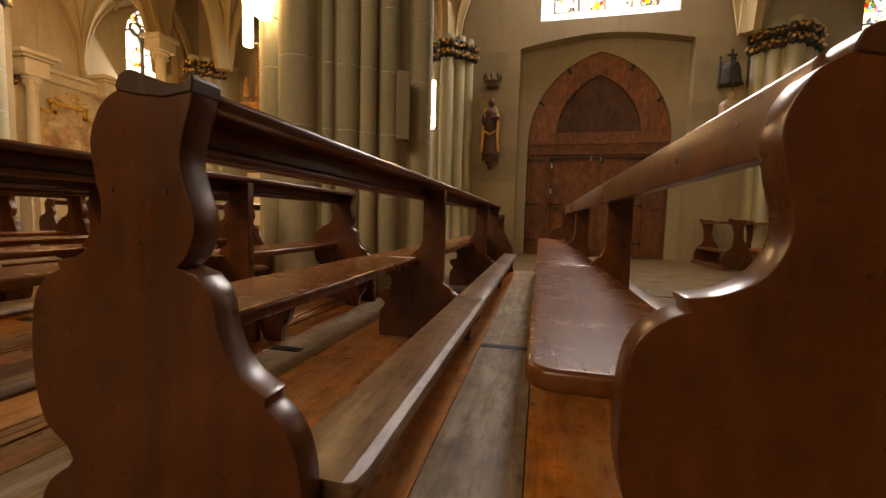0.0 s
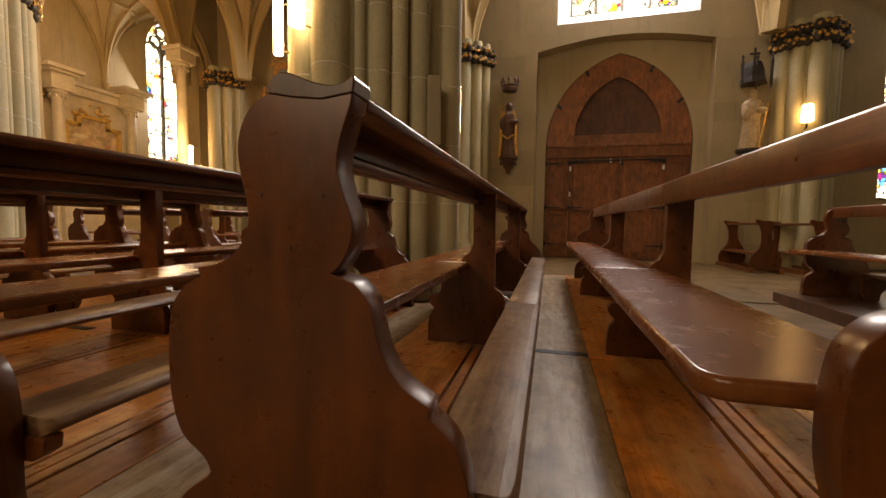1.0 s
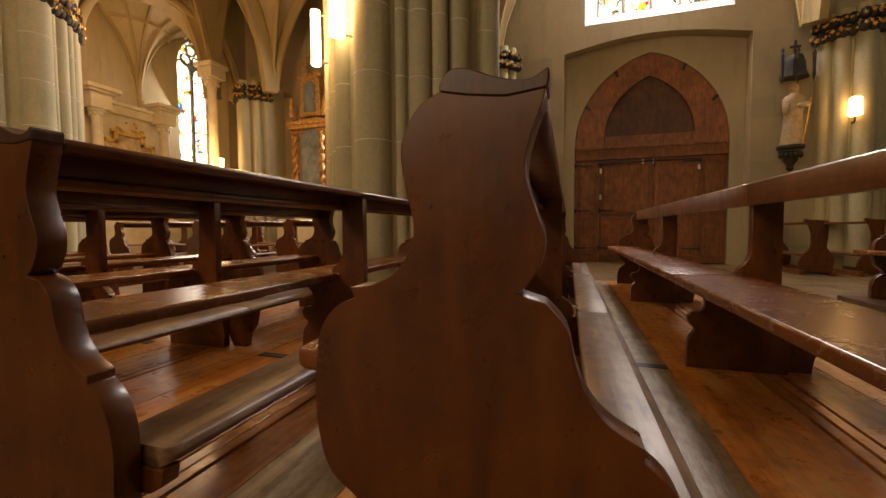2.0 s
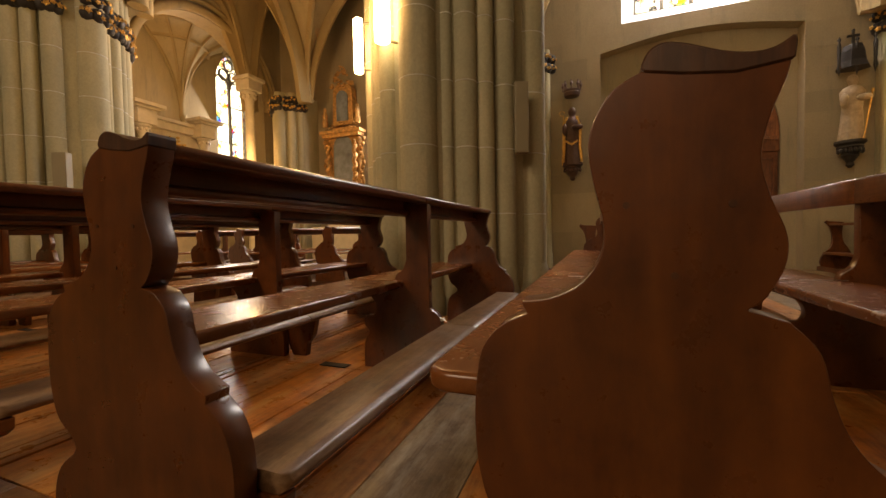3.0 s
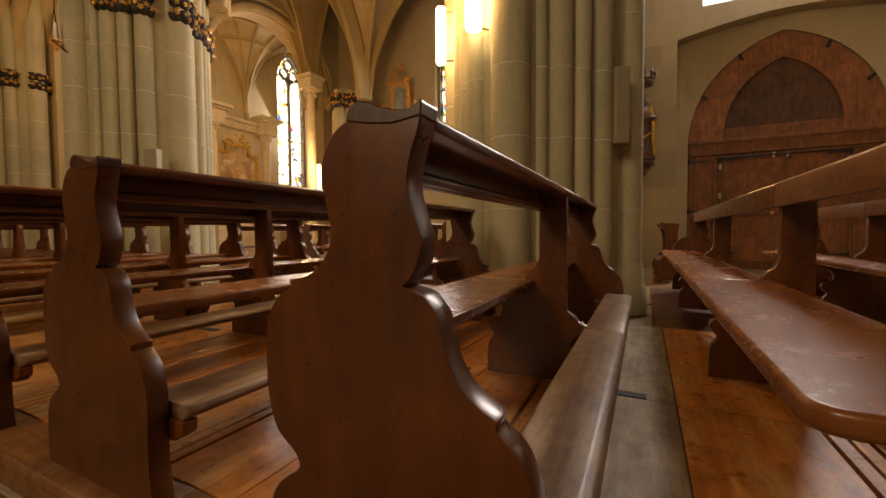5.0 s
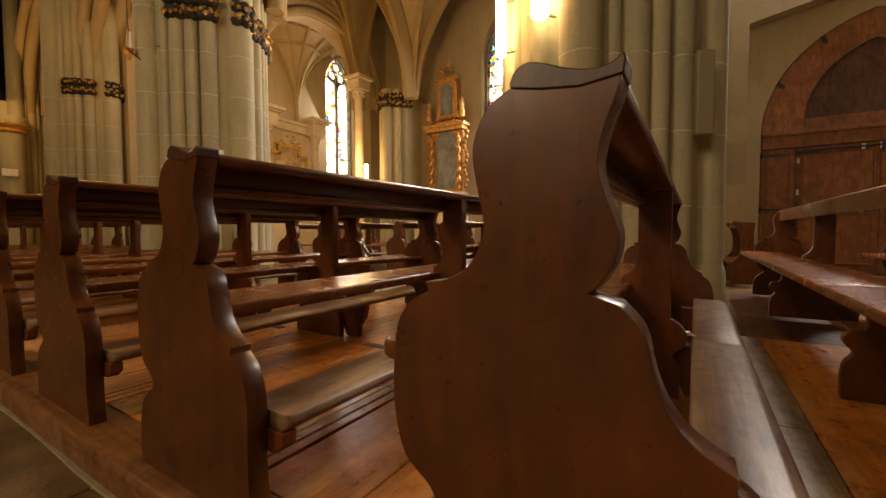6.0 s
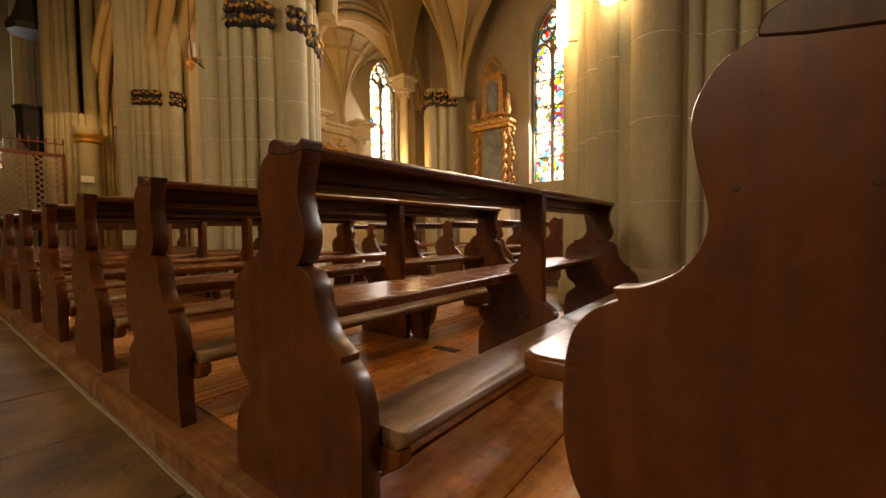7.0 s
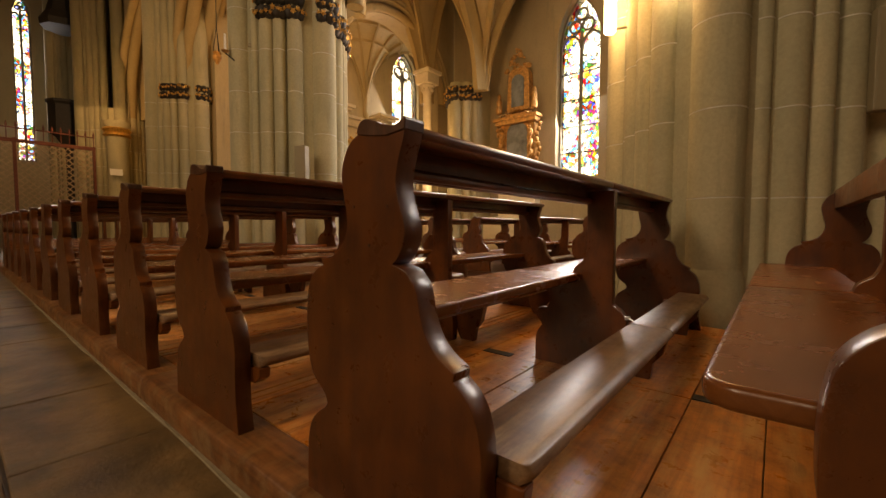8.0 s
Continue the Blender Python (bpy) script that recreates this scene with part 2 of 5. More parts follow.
def prism(bm, outline, a, b, axis="y"):
    """Extrude a closed outline (two coordinates) along an axis from a to b."""
    def at(p, q, s):
        return {"y": (p, s, q), "x": (s, p, q), "z": (p, q, s)}[axis]
    lo = [bm.verts.new(at(p, q, a)) for p, q in outline]
    hi = [bm.verts.new(at(p, q, b)) for p, q in outline]
    bm.faces.new(lo)
    bm.faces.new(hi[::-1])
    n = len(lo)
    for i in range(n):
        bm.faces.new((lo[i], hi[i], hi[(i + 1) % n], lo[(i + 1) % n]))
    return bm


def tube(bm, p0, p1, r0, r1=None, seg=16):
    p0, p1 = Vector(p0), Vector(p1)
    r1 = r0 if r1 is None else r1
    q = (p1 - p0).to_track_quat("Z", "Y")
    rings = []
    for p, r in ((p0, r0), (p1, r1)):
        rings.append([bm.verts.new(p + q @ Vector((r * math.cos(k * math.tau / seg), r * math.sin(k * math.tau / seg), 0))) for k in range(seg)])
    for k in range(seg):
        bm.faces.new((rings[0][k], rings[0][(k + 1) % seg], rings[1][(k + 1) % seg], rings[1][k]))
    bm.faces.new(rings[0][::-1])
    bm.faces.new(rings[1])
    return bm


def lathe(bm, c, prof, seg=16, squash=1.0):
    """Turned shape round a vertical axis at c; prof: (radius, z)."""
    rings = [[bm.verts.new((c[0] + r * math.cos(k * math.tau / seg), c[1] + squash * r * math.sin(k * math.tau / seg), c[2] + z)) for k in range(seg)] for r, z in prof]
    for a, b in zip(rings, rings[1:]):
        for k in range(seg):
            bm.faces.new((a[k], a[(k + 1) % seg], b[(k + 1) % seg], b[k]))
    bm.faces.new(rings[0][::-1])
    bm.faces.new(rings[-1])
    return bm


def sweep(bm, pts, outline, up=(0, 0, 1)):
    """Carry a closed outline along a line of points."""
    pts = [Vector(p) for p in pts]
    rings = []
    for i, p in enumerate(pts):
        d = (pts[min(i + 1, len(pts) - 1)] - pts[max(i - 1, 0)]).normalized()
        side = d.cross(Vector(up))
        side = side.normalized() if side.length > 1e-4 else Vector((1, 0, 0))
        top = side.cross(d)
        rings.append([bm.verts.new(p + side * a + top * b) for a, b in outline])
    n = len(outline)
    for a, b in zip(rings, rings[1:]):
        for k in range(n):
            bm.faces.new((a[k], a[(k + 1) % n], b[(k + 1) % n], b[k]))
    bm.faces.new(rings[0][::-1])
    bm.faces.new(rings[-1])
    return bm


def blob(bm, c, r, seg=8):
    """An ellipsoid with the three radii r round c."""
    rows = max(3, seg // 2)
    top, low = bm.verts.new((c[0], c[1], c[2] + r[2])), bm.verts.new((c[0], c[1], c[2] - r[2]))
    rings = []
    for i in range(1, rows):
        a = math.pi * i / rows
        rings.append([bm.verts.new((c[0] + r[0] * math.sin(a) * math.cos(k * math.tau / seg), c[1] + r[1] * math.sin(a) * math.sin(k * math.tau / seg), c[2] + r[2] * math.cos(a))) for k in range(seg)])
    for k in range(seg):
        n = (k + 1) % seg
        bm.faces.new((top, rings[0][k], rings[0][n]))
        bm.faces.new((low, rings[-1][n], rings[-1][k]))
        for p, q in zip(rings, rings[1:]):
            bm.faces.new((p[k], q[k], q[n], p[n]))
    return bm


def leaf(bm, c, n, r, turn, depth):
    """A small five-lobed leaf that stands out from a wall with normal n."""
    n = Vector(n).normalized()
    side = n.cross(Vector((0, 0, 1))).normalized()
    up = side.cross(n)
    mid = bm.verts.new(Vector(c) + n * depth)
    rim = []
    for k in range(10):
        a = turn + k * math.tau / 10
        q = r if k % 2 == 0 else r * 0.55
        rim.append(bm.verts.new(Vector(c) + side * q * math.cos(a) + up * q * math.sin(a) + n * (0.0 if k % 2 else depth * 0.35)))
    for k in range(10):
        bm.faces.new((mid, rim[k], rim[(k + 1) % 10]))


def finish(bm, bevel=0.0, smooth=None, segments=2):
    bmesh.ops.recalc_face_normals(bm, faces=bm.faces)
    if bevel:
        edges = [e for e in bm.edges if len(e.link_faces) == 2 and e.calc_face_angle(0) > radians(40)]
        bmesh.ops.bevel(bm, geom=edges, offset=bevel, segments=segments, profile=0.5, affect="EDGES", clamp_overlap=True)
    if smooth is not None:
        for f in bm.faces:
            f.smooth = f.calc_area() < 0.03 or len(f.verts) == 4
        for e in bm.edges:
            if len(e.link_faces) == 2 and e.calc_face_angle(0) > radians(smooth):
                e.smooth = False
    return bm


def part(name, bm, material, parent=None, label=""):
    me = bpy.data.meshes.new(name)
    bm.to_mesh(me)
    bm.free()
    me.materials.append(material)
    ob = new(name, me)
    if parent is not None:
        ob.parent = parent
    if label:
        ob["label"] = label
    return ob


def thing(name, label, category, group="", kind=""):
    return tagged(new(name), label, category, group, kind)


def smooth_line(pts, steps=4):
    """Catmull-Rom through an open line of 2D points."""
    out = []
    for i in range(len(pts) - 1):
        p0, p1, p2, p3 = pts[max(i - 1, 0)], pts[i], pts[i + 1], pts[min(i + 2, len(pts) - 1)]
        for k in range(steps):
            s = k / steps
            out.append(tuple(0.5 * (2 * b + (c - a) * s + (2 * a - 5 * b + 4 * c - d) * s * s + (3 * b - a - 3 * c + d) * s ** 3) for a, b, c, d in zip(p0, p1, p2, p3)))
    out.append(pts[-1])
    return out


# ---- setting ----
FLOOR_Z = -0.10
WALL_Y, AISLE_Y, END_X = 8.85, 9.35, -12.4
CH_X, CH_Y, CH_HALF, CH_Z = -9.3, 7.20, 1.85, 4.42
PIER_X, BAY, PIER_Y = -1.53, 5.85, 3.65


def structure(name, bm, mat, label, category):
    return tagged(part(name, bm, mat), label, category, kind="structure")


def pointed(cx, half, z0, rise, n=14):
    """Points of a pointed arch from the left springing to the right one."""
    r = (half * half + rise * rise) / (2 * half)
    a1 = math.asin(min(1.0, rise / r))
    left = [(cx + half - half * 2 + r - r * math.cos(a1 * k / n), z0 + r * math.sin(a1 * k / n)) for k in range(n + 1)]
    return left + [(2 * cx - x, z) for x, z in left[-2::-1]]


def wall_with_arch(bm, a0, a1, z0, z1, opening, d0, d1, axis):
    """A wall slab between a0 and a1 with an opening whose outline runs from its left foot over the top to its right foot."""
    lf, rf = opening[0], opening[-1]
    top = max(opening, key=lambda p: p[1])
    i = opening.index(top)
    prism(bm, [(a0, z0), (lf[0], z0)] + opening[:i + 1] + [(top[0], z1), (a0, z1)], d0, d1, axis)
    prism(bm, [(a1, z1), (top[0], z1)] + opening[i:] + [(rf[0], z0), (a1, z0)], d0, d1, axis)


# floors
bm = bmesh.new()
box(bm, -26, 11, -9.5, 13, FLOOR_Z - 0.2, FLOOR_Z - 0.012)
structure("floor", finish(bm), M_FLAG, "worn grey-brown flagstone church floor bed", "floor")

# door wall with portal recess and the window over it
DOOR_X, DOOR_HALF = 1.755, 1.49
bm = bmesh.new()
recess = [(0.035, FLOOR_Z), (0.035, 4.42)] + [(0.035 + 3.46 * k / 10, 4.42 + 0.22 * math.sin(math.pi * k / 10)) for k in range(1, 10)] + [(3.495, 4.42), (3.495, FLOOR_Z)]
wall_with_arch(bm, PIER_X + 0.2, 4.2, FLOOR_Z, 4.96, recess, WALL_Y, WALL_Y + 0.28, "y")
window_arch = pointed(1.81, 1.37, 7.4, 2.2)
wall_with_arch(bm, PIER_X + 0.2, 4.2, 4.96, 11.5, [(0.44, 4.96)] + window_arch + [(3.18, 4.96)], WALL_Y, WALL_Y + 0.9, "y")
box(bm, 0.44, 3.18, WALL_Y + 0.285, WALL_Y + 0.9, 4.72, 4.955)
inner = [(DOOR_X - DOOR_HALF, FLOOR_Z)] + pointed(DOOR_X, DOOR_HALF, 2.45, 1.92) + [(DOOR_X + DOOR_HALF, FLOOR_Z)]
wall_with_arch(bm, -0.1, 3.6, FLOOR_Z, 4.715, inner, WALL_Y + 0.282, WALL_Y + 0.9, "y")
# unseen slab added behind the door to keep sky light out of its gaps
box(bm, -0.1, 3.6, WALL_Y + 0.902, WALL_Y + 1.0, FLOOR_Z, 4.715)
structure("wall_door_side", finish(bm), M_WALL, "beige plastered stone wall with an arched portal recess", "wall")
bm = bmesh.new()
wall_with_arch(bm, 4.2, 11.0, 1.2, 11.5, [(6.25, 1.2)] + pointed(6.9, 0.65, 5.2, 1.3) + [(7.55, 1.2)], WALL_Y, WALL_Y + 0.6, "y")
box(bm, 4.2, 11.0, WALL_Y, WALL_Y + 0.6, FLOOR_Z, 1.198)
structure("wall_rear_side", finish(bm), M_WALL, "beige plastered stone wall behind the wall benches", "wall")

# aisle wall with the tall figured window
AW_X, AW_HALF = -5.09, 0.54
bm = bmesh.new()
opening = [(AW_X - AW_HALF, 1.9)] + pointed(AW_X, AW_HALF, 5.2, 1.2) + [(AW_X + AW_HALF, 1.9)]
wall_with_arch(bm, -8.9, PIER_X + 0.2, 1.9, 11.5, opening, AISLE_Y, AISLE_Y + 0.5, "y")
box(bm, -8.9, PIER_X + 0.2, AISLE_Y, AISLE_Y + 0.5, FLOOR_Z, 1.898)
structure("wall_aisle", finish(bm), M_WALL, "beige plastered aisle wall pierced by a tall window", "wall")
bm = bmesh.new()
box(bm, -13.0, -8.9, 12.0, 12.4, FLOOR_Z, 11.5)
box(bm, -9.2, -8.9, AISLE_Y + 0.502, 12.0, FLOOR_Z, 11.5)
structure("wall_chapel_side", finish(bm), M_VAULT, "pale plastered chapel side wall", "wall")
# chapel end wall with its window
CW_Y, CW_HALF = 10.80, 0.72
bm = bmesh.new()
opening = [(CW_Y - CW_HALF, 2.2)] + pointed(CW_Y, CW_HALF, 6.15, 1.22) + [(CW_Y + CW_HALF, 2.2)]
wall_with_arch(bm, 3.9, 12.0, 2.2, 11.5, opening, END_X - 0.4, END_X, "x")
box(bm, END_X - 0.4, END_X, 3.9, 12.0, FLOOR_Z, 2.198)
structure("wall_chapel_end", finish(bm), M_VAULT, "pale plastered chapel end wall with a pointed window", "wall")
# the rest of the shell
bm = bmesh.new()
box(bm, 11.0, 11.4, -9.5, 9.4, FLOOR_Z, 13.0)
structure("wall_west", finish(bm), M_WALL, "plain plastered end wall", "wall")
bm = bmesh.new()
box(bm, -26, 11.0, -9.8, -9.4, FLOOR_Z, 13.0)
structure("wall_nave_far", finish(bm), M_WALL, "plain plastered far side wall", "wall")
bm = bmesh.new()
choir = [(1.26, 3.3)] + pointed(1.53, 0.27, 9.0, 0.8) + [(1.80, 3.3)]
wall_with_arch(bm, -9.4, 13.0, 3.3, 13.0, choir, -24.9, -24.5, "x")
box(bm, -24.9, -24.5, -9.4, 13.0, FLOOR_Z, 3.298)
structure("wall_choir_end", finish(bm), M_WALL, "grey plastered choir end wall with a tall narrow window", "wall")
# backing wall added to catch light in the dark gap, in place of lit arches
bm = bmesh.new()
box(bm, -18.9, END_X - 0.402, 4.55, 4.9, FLOOR_Z, 11.5)
box(bm, -24.5, -18.902, 3.75, 4.9, FLOOR_Z, 11.5)
structure("wall_choir_side", finish(bm), M_VAULT, "pale plastered backing wall added behind the choir piers", "wall")
bm = bmesh.new()
box(bm, -26, 11.4, -9.8, 3.2, 12.6, 12.9)
structure("ceiling_nave", finish(bm), M_VAULT, "pale plastered nave ceiling high overhead", "ceiling")
bm = bmesh.new()
box(bm, -26, 11.4, 3.2, 13.2, 11.5, 11.8)
structure("ceiling_aisle", finish(bm), M_VAULT, "pale plastered ceiling over the aisle vaults", "ceiling")


def groin_vault(x0, x1, y0, y1, zs, rise, last=False):
    """A groin vault over one bay, with its ribs as parts."""
    root = thing("aisle_vault", "pale plastered groin vault with moulded ochre stone ribs", "vault", "aisle vaults", "structure")

    def arc(s):
        s = abs(2 * s - 1)
        return (1 - s ** 2.1) ** 0.62

    n = 20
    bm = bmesh.new()
    g = [[bm.verts.new((x0 + (x1 - x0) * i / n, y0 + (y1 - y0) * j / n, zs + rise * max(arc(i / n), arc(j / n)))) for j in range(n + 1)] for i in range(n + 1)]
    for i in range(n):
        for j in range(n):
            bm.faces.new((g[i][j], g[i][j + 1], g[i + 1][j + 1], g[i + 1][j]))
    part("web", finish(bm, smooth=35), M_VAULT, root)
    prof = [(-0.10, 0.02), (-0.10, -0.06), (-0.05, -0.12), (-0.03, -0.20), (0.03, -0.20), (0.05, -0.12), (0.10, -0.06), (0.10, 0.02)]
    for flip in (0, 1):
        bm = bmesh.new()
        pts = []
        for k in range(41):
            s = k / 40
            pts.append((x0 + (x1 - x0) * s, (y0 + (y1 - y0) * (1 - s if flip else s)), zs + rise * arc(s)))
        sweep(bm, pts, [(a * 0.8, b * 0.8) for a, b in prof])
        part("diagonal_rib", finish(bm, smooth=40), M_RIB, root)
    big = [(a * 2.1, b * 1.5) for a, b in prof]
    for x in (x0, x1) if last else (x0,):
        bm = bmesh.new()
        sweep(bm, [(x, y0 + (y1 - y0) * k / 40, zs + rise * arc(k / 40)) for k in range(41)], big)
        part("transverse_rib", finish(bm, smooth=40), M_RIB, root)
    bm = bmesh.new()
    sweep(bm, [(x0 + (x1 - x0) * k / 40, y1 - 0.02, zs + rise * arc(k / 40)) for k in range(41)], [(a, b) for a, b in prof])
    part("wall_rib", finish(bm, smooth=40), M_RIB, root)
    return root


for k in (-1, 0, 1):
    x1 = PIER_X + BAY * (1 - k) if k < 1 else PIER_X
    x0 = x1 - BAY
    groin_vault(x0, x1, PIER_Y, 8.6, 4.30, 3.3, k == -1)
groin_vault(CH_X, PIER_X - BAY, PIER_Y, 8.6, 4.30, 3.3)


def arcade(x0, x1):
    """The arcade arch and the wall over it between two piers."""
    bm = bmesh.new()
    o = pointed((x0 + x1) / 2, (x1 - x0) / 2 - 0.46, 4.3, 3.4)
    wall_with_arch(bm, x0, x1, 4.3, 12.6, o, PIER_Y - 0.35, PIER_Y + 0.35, "y")
    structure("wall_arcade", finish(bm), M_WALL, "plastered nave wall above a pointed arcade arch", "wall")
    bm = bmesh.new()
    for half, d, w in ((0.30, 0.42, 0.12), (0.48, 0.20, 0.14)):
        line = pointed((x0 + x1) / 2, (x1 - x0) / 2 - half - 0.12, 4.3, 3.4 - half * 0.4)
        for side in (-1, 1):
            sweep(bm, [(x, PIER_Y + side * d, z) for x, z in line], [(w * math.cos(a * math.tau / 10), w * math.sin(a * math.tau / 10)) for a in range(10)], (0, 1, 0))
    structure("arch_moulding", finish(bm, smooth=50), M_RIB, "rounded ochre stone mouldings of an arcade arch", "arch")


for x0, x1 in ((PIER_X, PIER_X + BAY), (-7.3, PIER_X), (-13.45, -7.3), (-18.6, -13.45)):
    arcade(x0, x1)


# ---- piers ----
def capital_band(bm_black, bm_gold, line, z, h):
    """Two rows of dark carved foliage with uneven gilded leaves along a line of points."""
    rnd = random.Random(5)
    for (x, y, nx, ny) in line:
        for row in (0.24, 0.74):
            zz = z + h * row
            blob(bm_black, (x, y, zz), (0.085, 0.085, h * 0.27))
            for side in (-1, 1):
                da, dz = side * rnd.uniform(0.02, 0.05), rnd.uniform(-0.1, 0.1) * h
                out = 0.080 - 3.0 * da * da
                leaf(bm_gold, (x + nx * out - ny * da, y + ny * out + nx * da, zz + dz), (nx - ny * da * 8, ny + nx * da * 8, rnd.uniform(-0.3, 0.3)), rnd.uniform(0.032, 0.052), rnd.uniform(0, 6), 0.02)


def pier(cx, cy, top, caps=True, zcap=3.95, label="clustered sandstone pier of round shafts on stone base"):
    root = thing("pier", label, "pier", "nave piers")
    root.location = (cx, cy, FLOOR_Z)
    shafts = []
    for q in range(4):
        a = q * math.pi / 2
        c, s = math.cos(a), math.sin(a)
        for dx, dy, r in ((0.0, -0.83, 0.168), (0.225, -0.72, 0.06), (0.37, -0.62, 0.105), (0.52, -0.52, 0.085), (0.66, -0.36, 0.105)):
            shafts.append((dx * c - dy * s, dx * s + dy * c, r, q))
    bm = bmesh.new()
    core = [(0.82, -0.14), (0.66, -0.38), (0.40, -0.62), (0.14, -0.82)]
    ring = []
    for q in range(4):
        a = -q * math.pi / 2
        c, s = math.cos(a), math.sin(a)
        ring += [(x * c - y * s, x * s + y * c) for x, y in core]
    prism(bm, ring, 0.0, top, "z")
    part("core", finish(bm), M_PIER, root)
    heights = [0.0, 0.40, 0.952, 1.54, 2.12, 2.70, 3.28, 3.86, 4.5, 5.9, 7.0, 8.2, 9.4, top]
    for dx, dy, r, q in shafts:
        bm = bmesh.new()
        prof = [(r * 1.28, 0.0), (r * 1.28, 0.22), (r * 1.12, 0.27), (r * 1.12, 0.40), (r, 0.47)]
        for z in heights[1:-1]:
            prof += [(r, z - 0.006), (r - 0.004, z - 0.004), (r - 0.004, z + 0.004), (r, z + 0.006)]
        lathe(bm, (dx, dy, 0), prof + [(r, top)], 20)
        part("shaft", finish(bm, smooth=40), M_PIER, root)
    for z in heights[2:8]:
        for dx, dy, r, q in shafts:
            bm = bmesh.new()
            lathe(bm, (dx, dy, 0), [(r + 0.0008, z - 0.004), (r + 0.0008, z + 0.004)], 20)
            part("mortar_joint", finish(bm, smooth=40), M_JOINT, root)
    if caps:
        bk, gd = bmesh.new(), bmesh.new()
        line = [(dx, dy, dx / math.hypot(dx, dy), dy / math.hypot(dx, dy), r) for dx, dy, r, q in shafts if (q == 0 and dx > 0.3) or q == 1 or q == 2 or (q == 3 and dx < -0.6)]
        extra = []
        for (x, y, nx, ny, r) in line:
            for k in (-1, 0, 1):
                a = math.atan2(ny, nx) + k * 0.75
                extra.append((x + r * 0.9 * math.cos(a), y + r * 0.9 * math.sin(a), math.cos(a), math.sin(a)))
        capital_band(bk, gd, extra, zcap, 0.38)
        tagged(part("carved_capital", finish(bk, smooth=60), M_BLACK, root, "blackened carved leaf capital"), kind="stuff")
        tagged(part("gilded_leaves", finish(gd, smooth=60), M_GOLD, root, "gilded leaf carving"), kind="stuff")
    return root


for x, y in ((PIER_X + BAY, PIER_Y), (PIER_X, PIER_Y), (-7.3, 3.07), (-13.45, PIER_Y)):
    pier(x, y, 12.6, x < -2, 3.70 if x > -10 else 3.95)


def respond(cx, cy, zcap=3.95, turn=0.0):
    """Half pier against the aisle wall."""
    root = thing("wall_respond", "sandstone wall shafts with a blackened gilded leaf capital", "pier", "wall responds")
    root.matrix_world = pose(cx, cy, FLOOR_Z, 0, 0, turn)
    shafts = [(-0.42, -0.06, 0.09), (-0.25, -0.22, 0.11), (0.0, -0.36, 0.15), (0.25, -0.22, 0.11), (0.42, -0.06, 0.09)]
    bm = bmesh.new()
    prism(bm, [(-0.5, 1.0), (-0.5, 0.0), (-0.16, -0.3), (0.16, -0.3), (0.5, 0.0), (0.5, 1.0)], 0, zcap + 0.5, "z")
    part("core", finish(bm), M_PIER, root)
    for dx, dy, r in shafts:
        bm = bmesh.new()
        lathe(bm, (dx, dy, 0), [(r * 1.3, 0), (r * 1.3, 0.3), (r * 1.1, 0.36), (r * 1.1, 0.48), (r, 0.54), (r, zcap + 0.5)], 18)
        part("shaft", finish(bm, smooth=40), M_PIER, root)
    bk, gd = bmesh.new(), bmesh.new()
    line = []
    for dx, dy, r in shafts:
        n = Vector((dx, dy - 0.3)).normalized()
        for da in (-0.11, 0.0, 0.11):
            line.append((dx + n.x * r - n.y * da, dy + n.y * r + n.x * da, n.x, n.y))
    capital_band(bk, gd, line, zcap, 0.40)
    tagged(part("carved_capital", finish(bk, smooth=60), M_BLACK, root, "blackened carved leaf capital"), kind="stuff")
    tagged(part("gilded_leaves", finish(gd, smooth=60), M_GOLD, root, "gilded leaf carving"), kind="stuff")
    return root


respond(-1.50, 8.75, 4.22)
respond(4.98, 8.75, 4.04)
respond(-8.1, 8.75, 4.20)
respond(END_X + 0.12, 6.55, 3.75, 90)


# ---- pews ----
FRONT_NECK = [(-0.018, 0.846), (-0.055, 0.828), (-0.076, 0.800), (-0.086, 0.765), (-0.080, 0.720), (-0.069, 0.670), (-0.073, 0.635), (-0.095, 0.602), (-0.130, 0.583), (-0.167, 0.577)]
FRONT_SIDE = [(-0.160, 0.562), (-0.192, 0.546), (-0.217, 0.515), (-0.227, 0.470), (-0.230, 0.410), (-0.225, 0.350), (-0.206, 0.295), (-0.162, 0.260), (-0.150, 0.238)]
FRONT_FOOT = [(-0.158, 0.226), (-0.205, 0.190), (-0.228, 0.140), (-0.235, 0.060), (-0.235, 0.0)]
BACK_TOP = [(0.108, 0.836), (0.104, 0.815), (0.090, 0.776), (0.083, 0.735), (0.092, 0.695), (0.106, 0.655), (0.104, 0.622), (0.088, 0.590), (0.072, 0.576)]
BACK_MID = [(0.108, 0.566), (0.134, 0.535), (0.146, 0.485), (0.162, 0.446), (0.188, 0.416), (0.226, 0.394)]
BACK_LOW = [(0.224, 0.378), (0.256, 0.350), (0.276, 0.308), (0.284, 0.255), (0.282, 0.180), (0.282, 0.100), (0.290, 0.040), (0.298, 0.0)]
END_OUTLINE = smooth_line(BACK_TOP) + smooth_line(BACK_MID) + smooth_line(BACK_LOW)
END_OUTLINE = END_OUTLINE + smooth_line(FRONT_FOOT)[::-1] + smooth_line(FRONT_SIDE)[::-1] + smooth_line(FRONT_NECK)[::-1]
SEAT_Z, KNEEL_Z = 0.445, 0.248


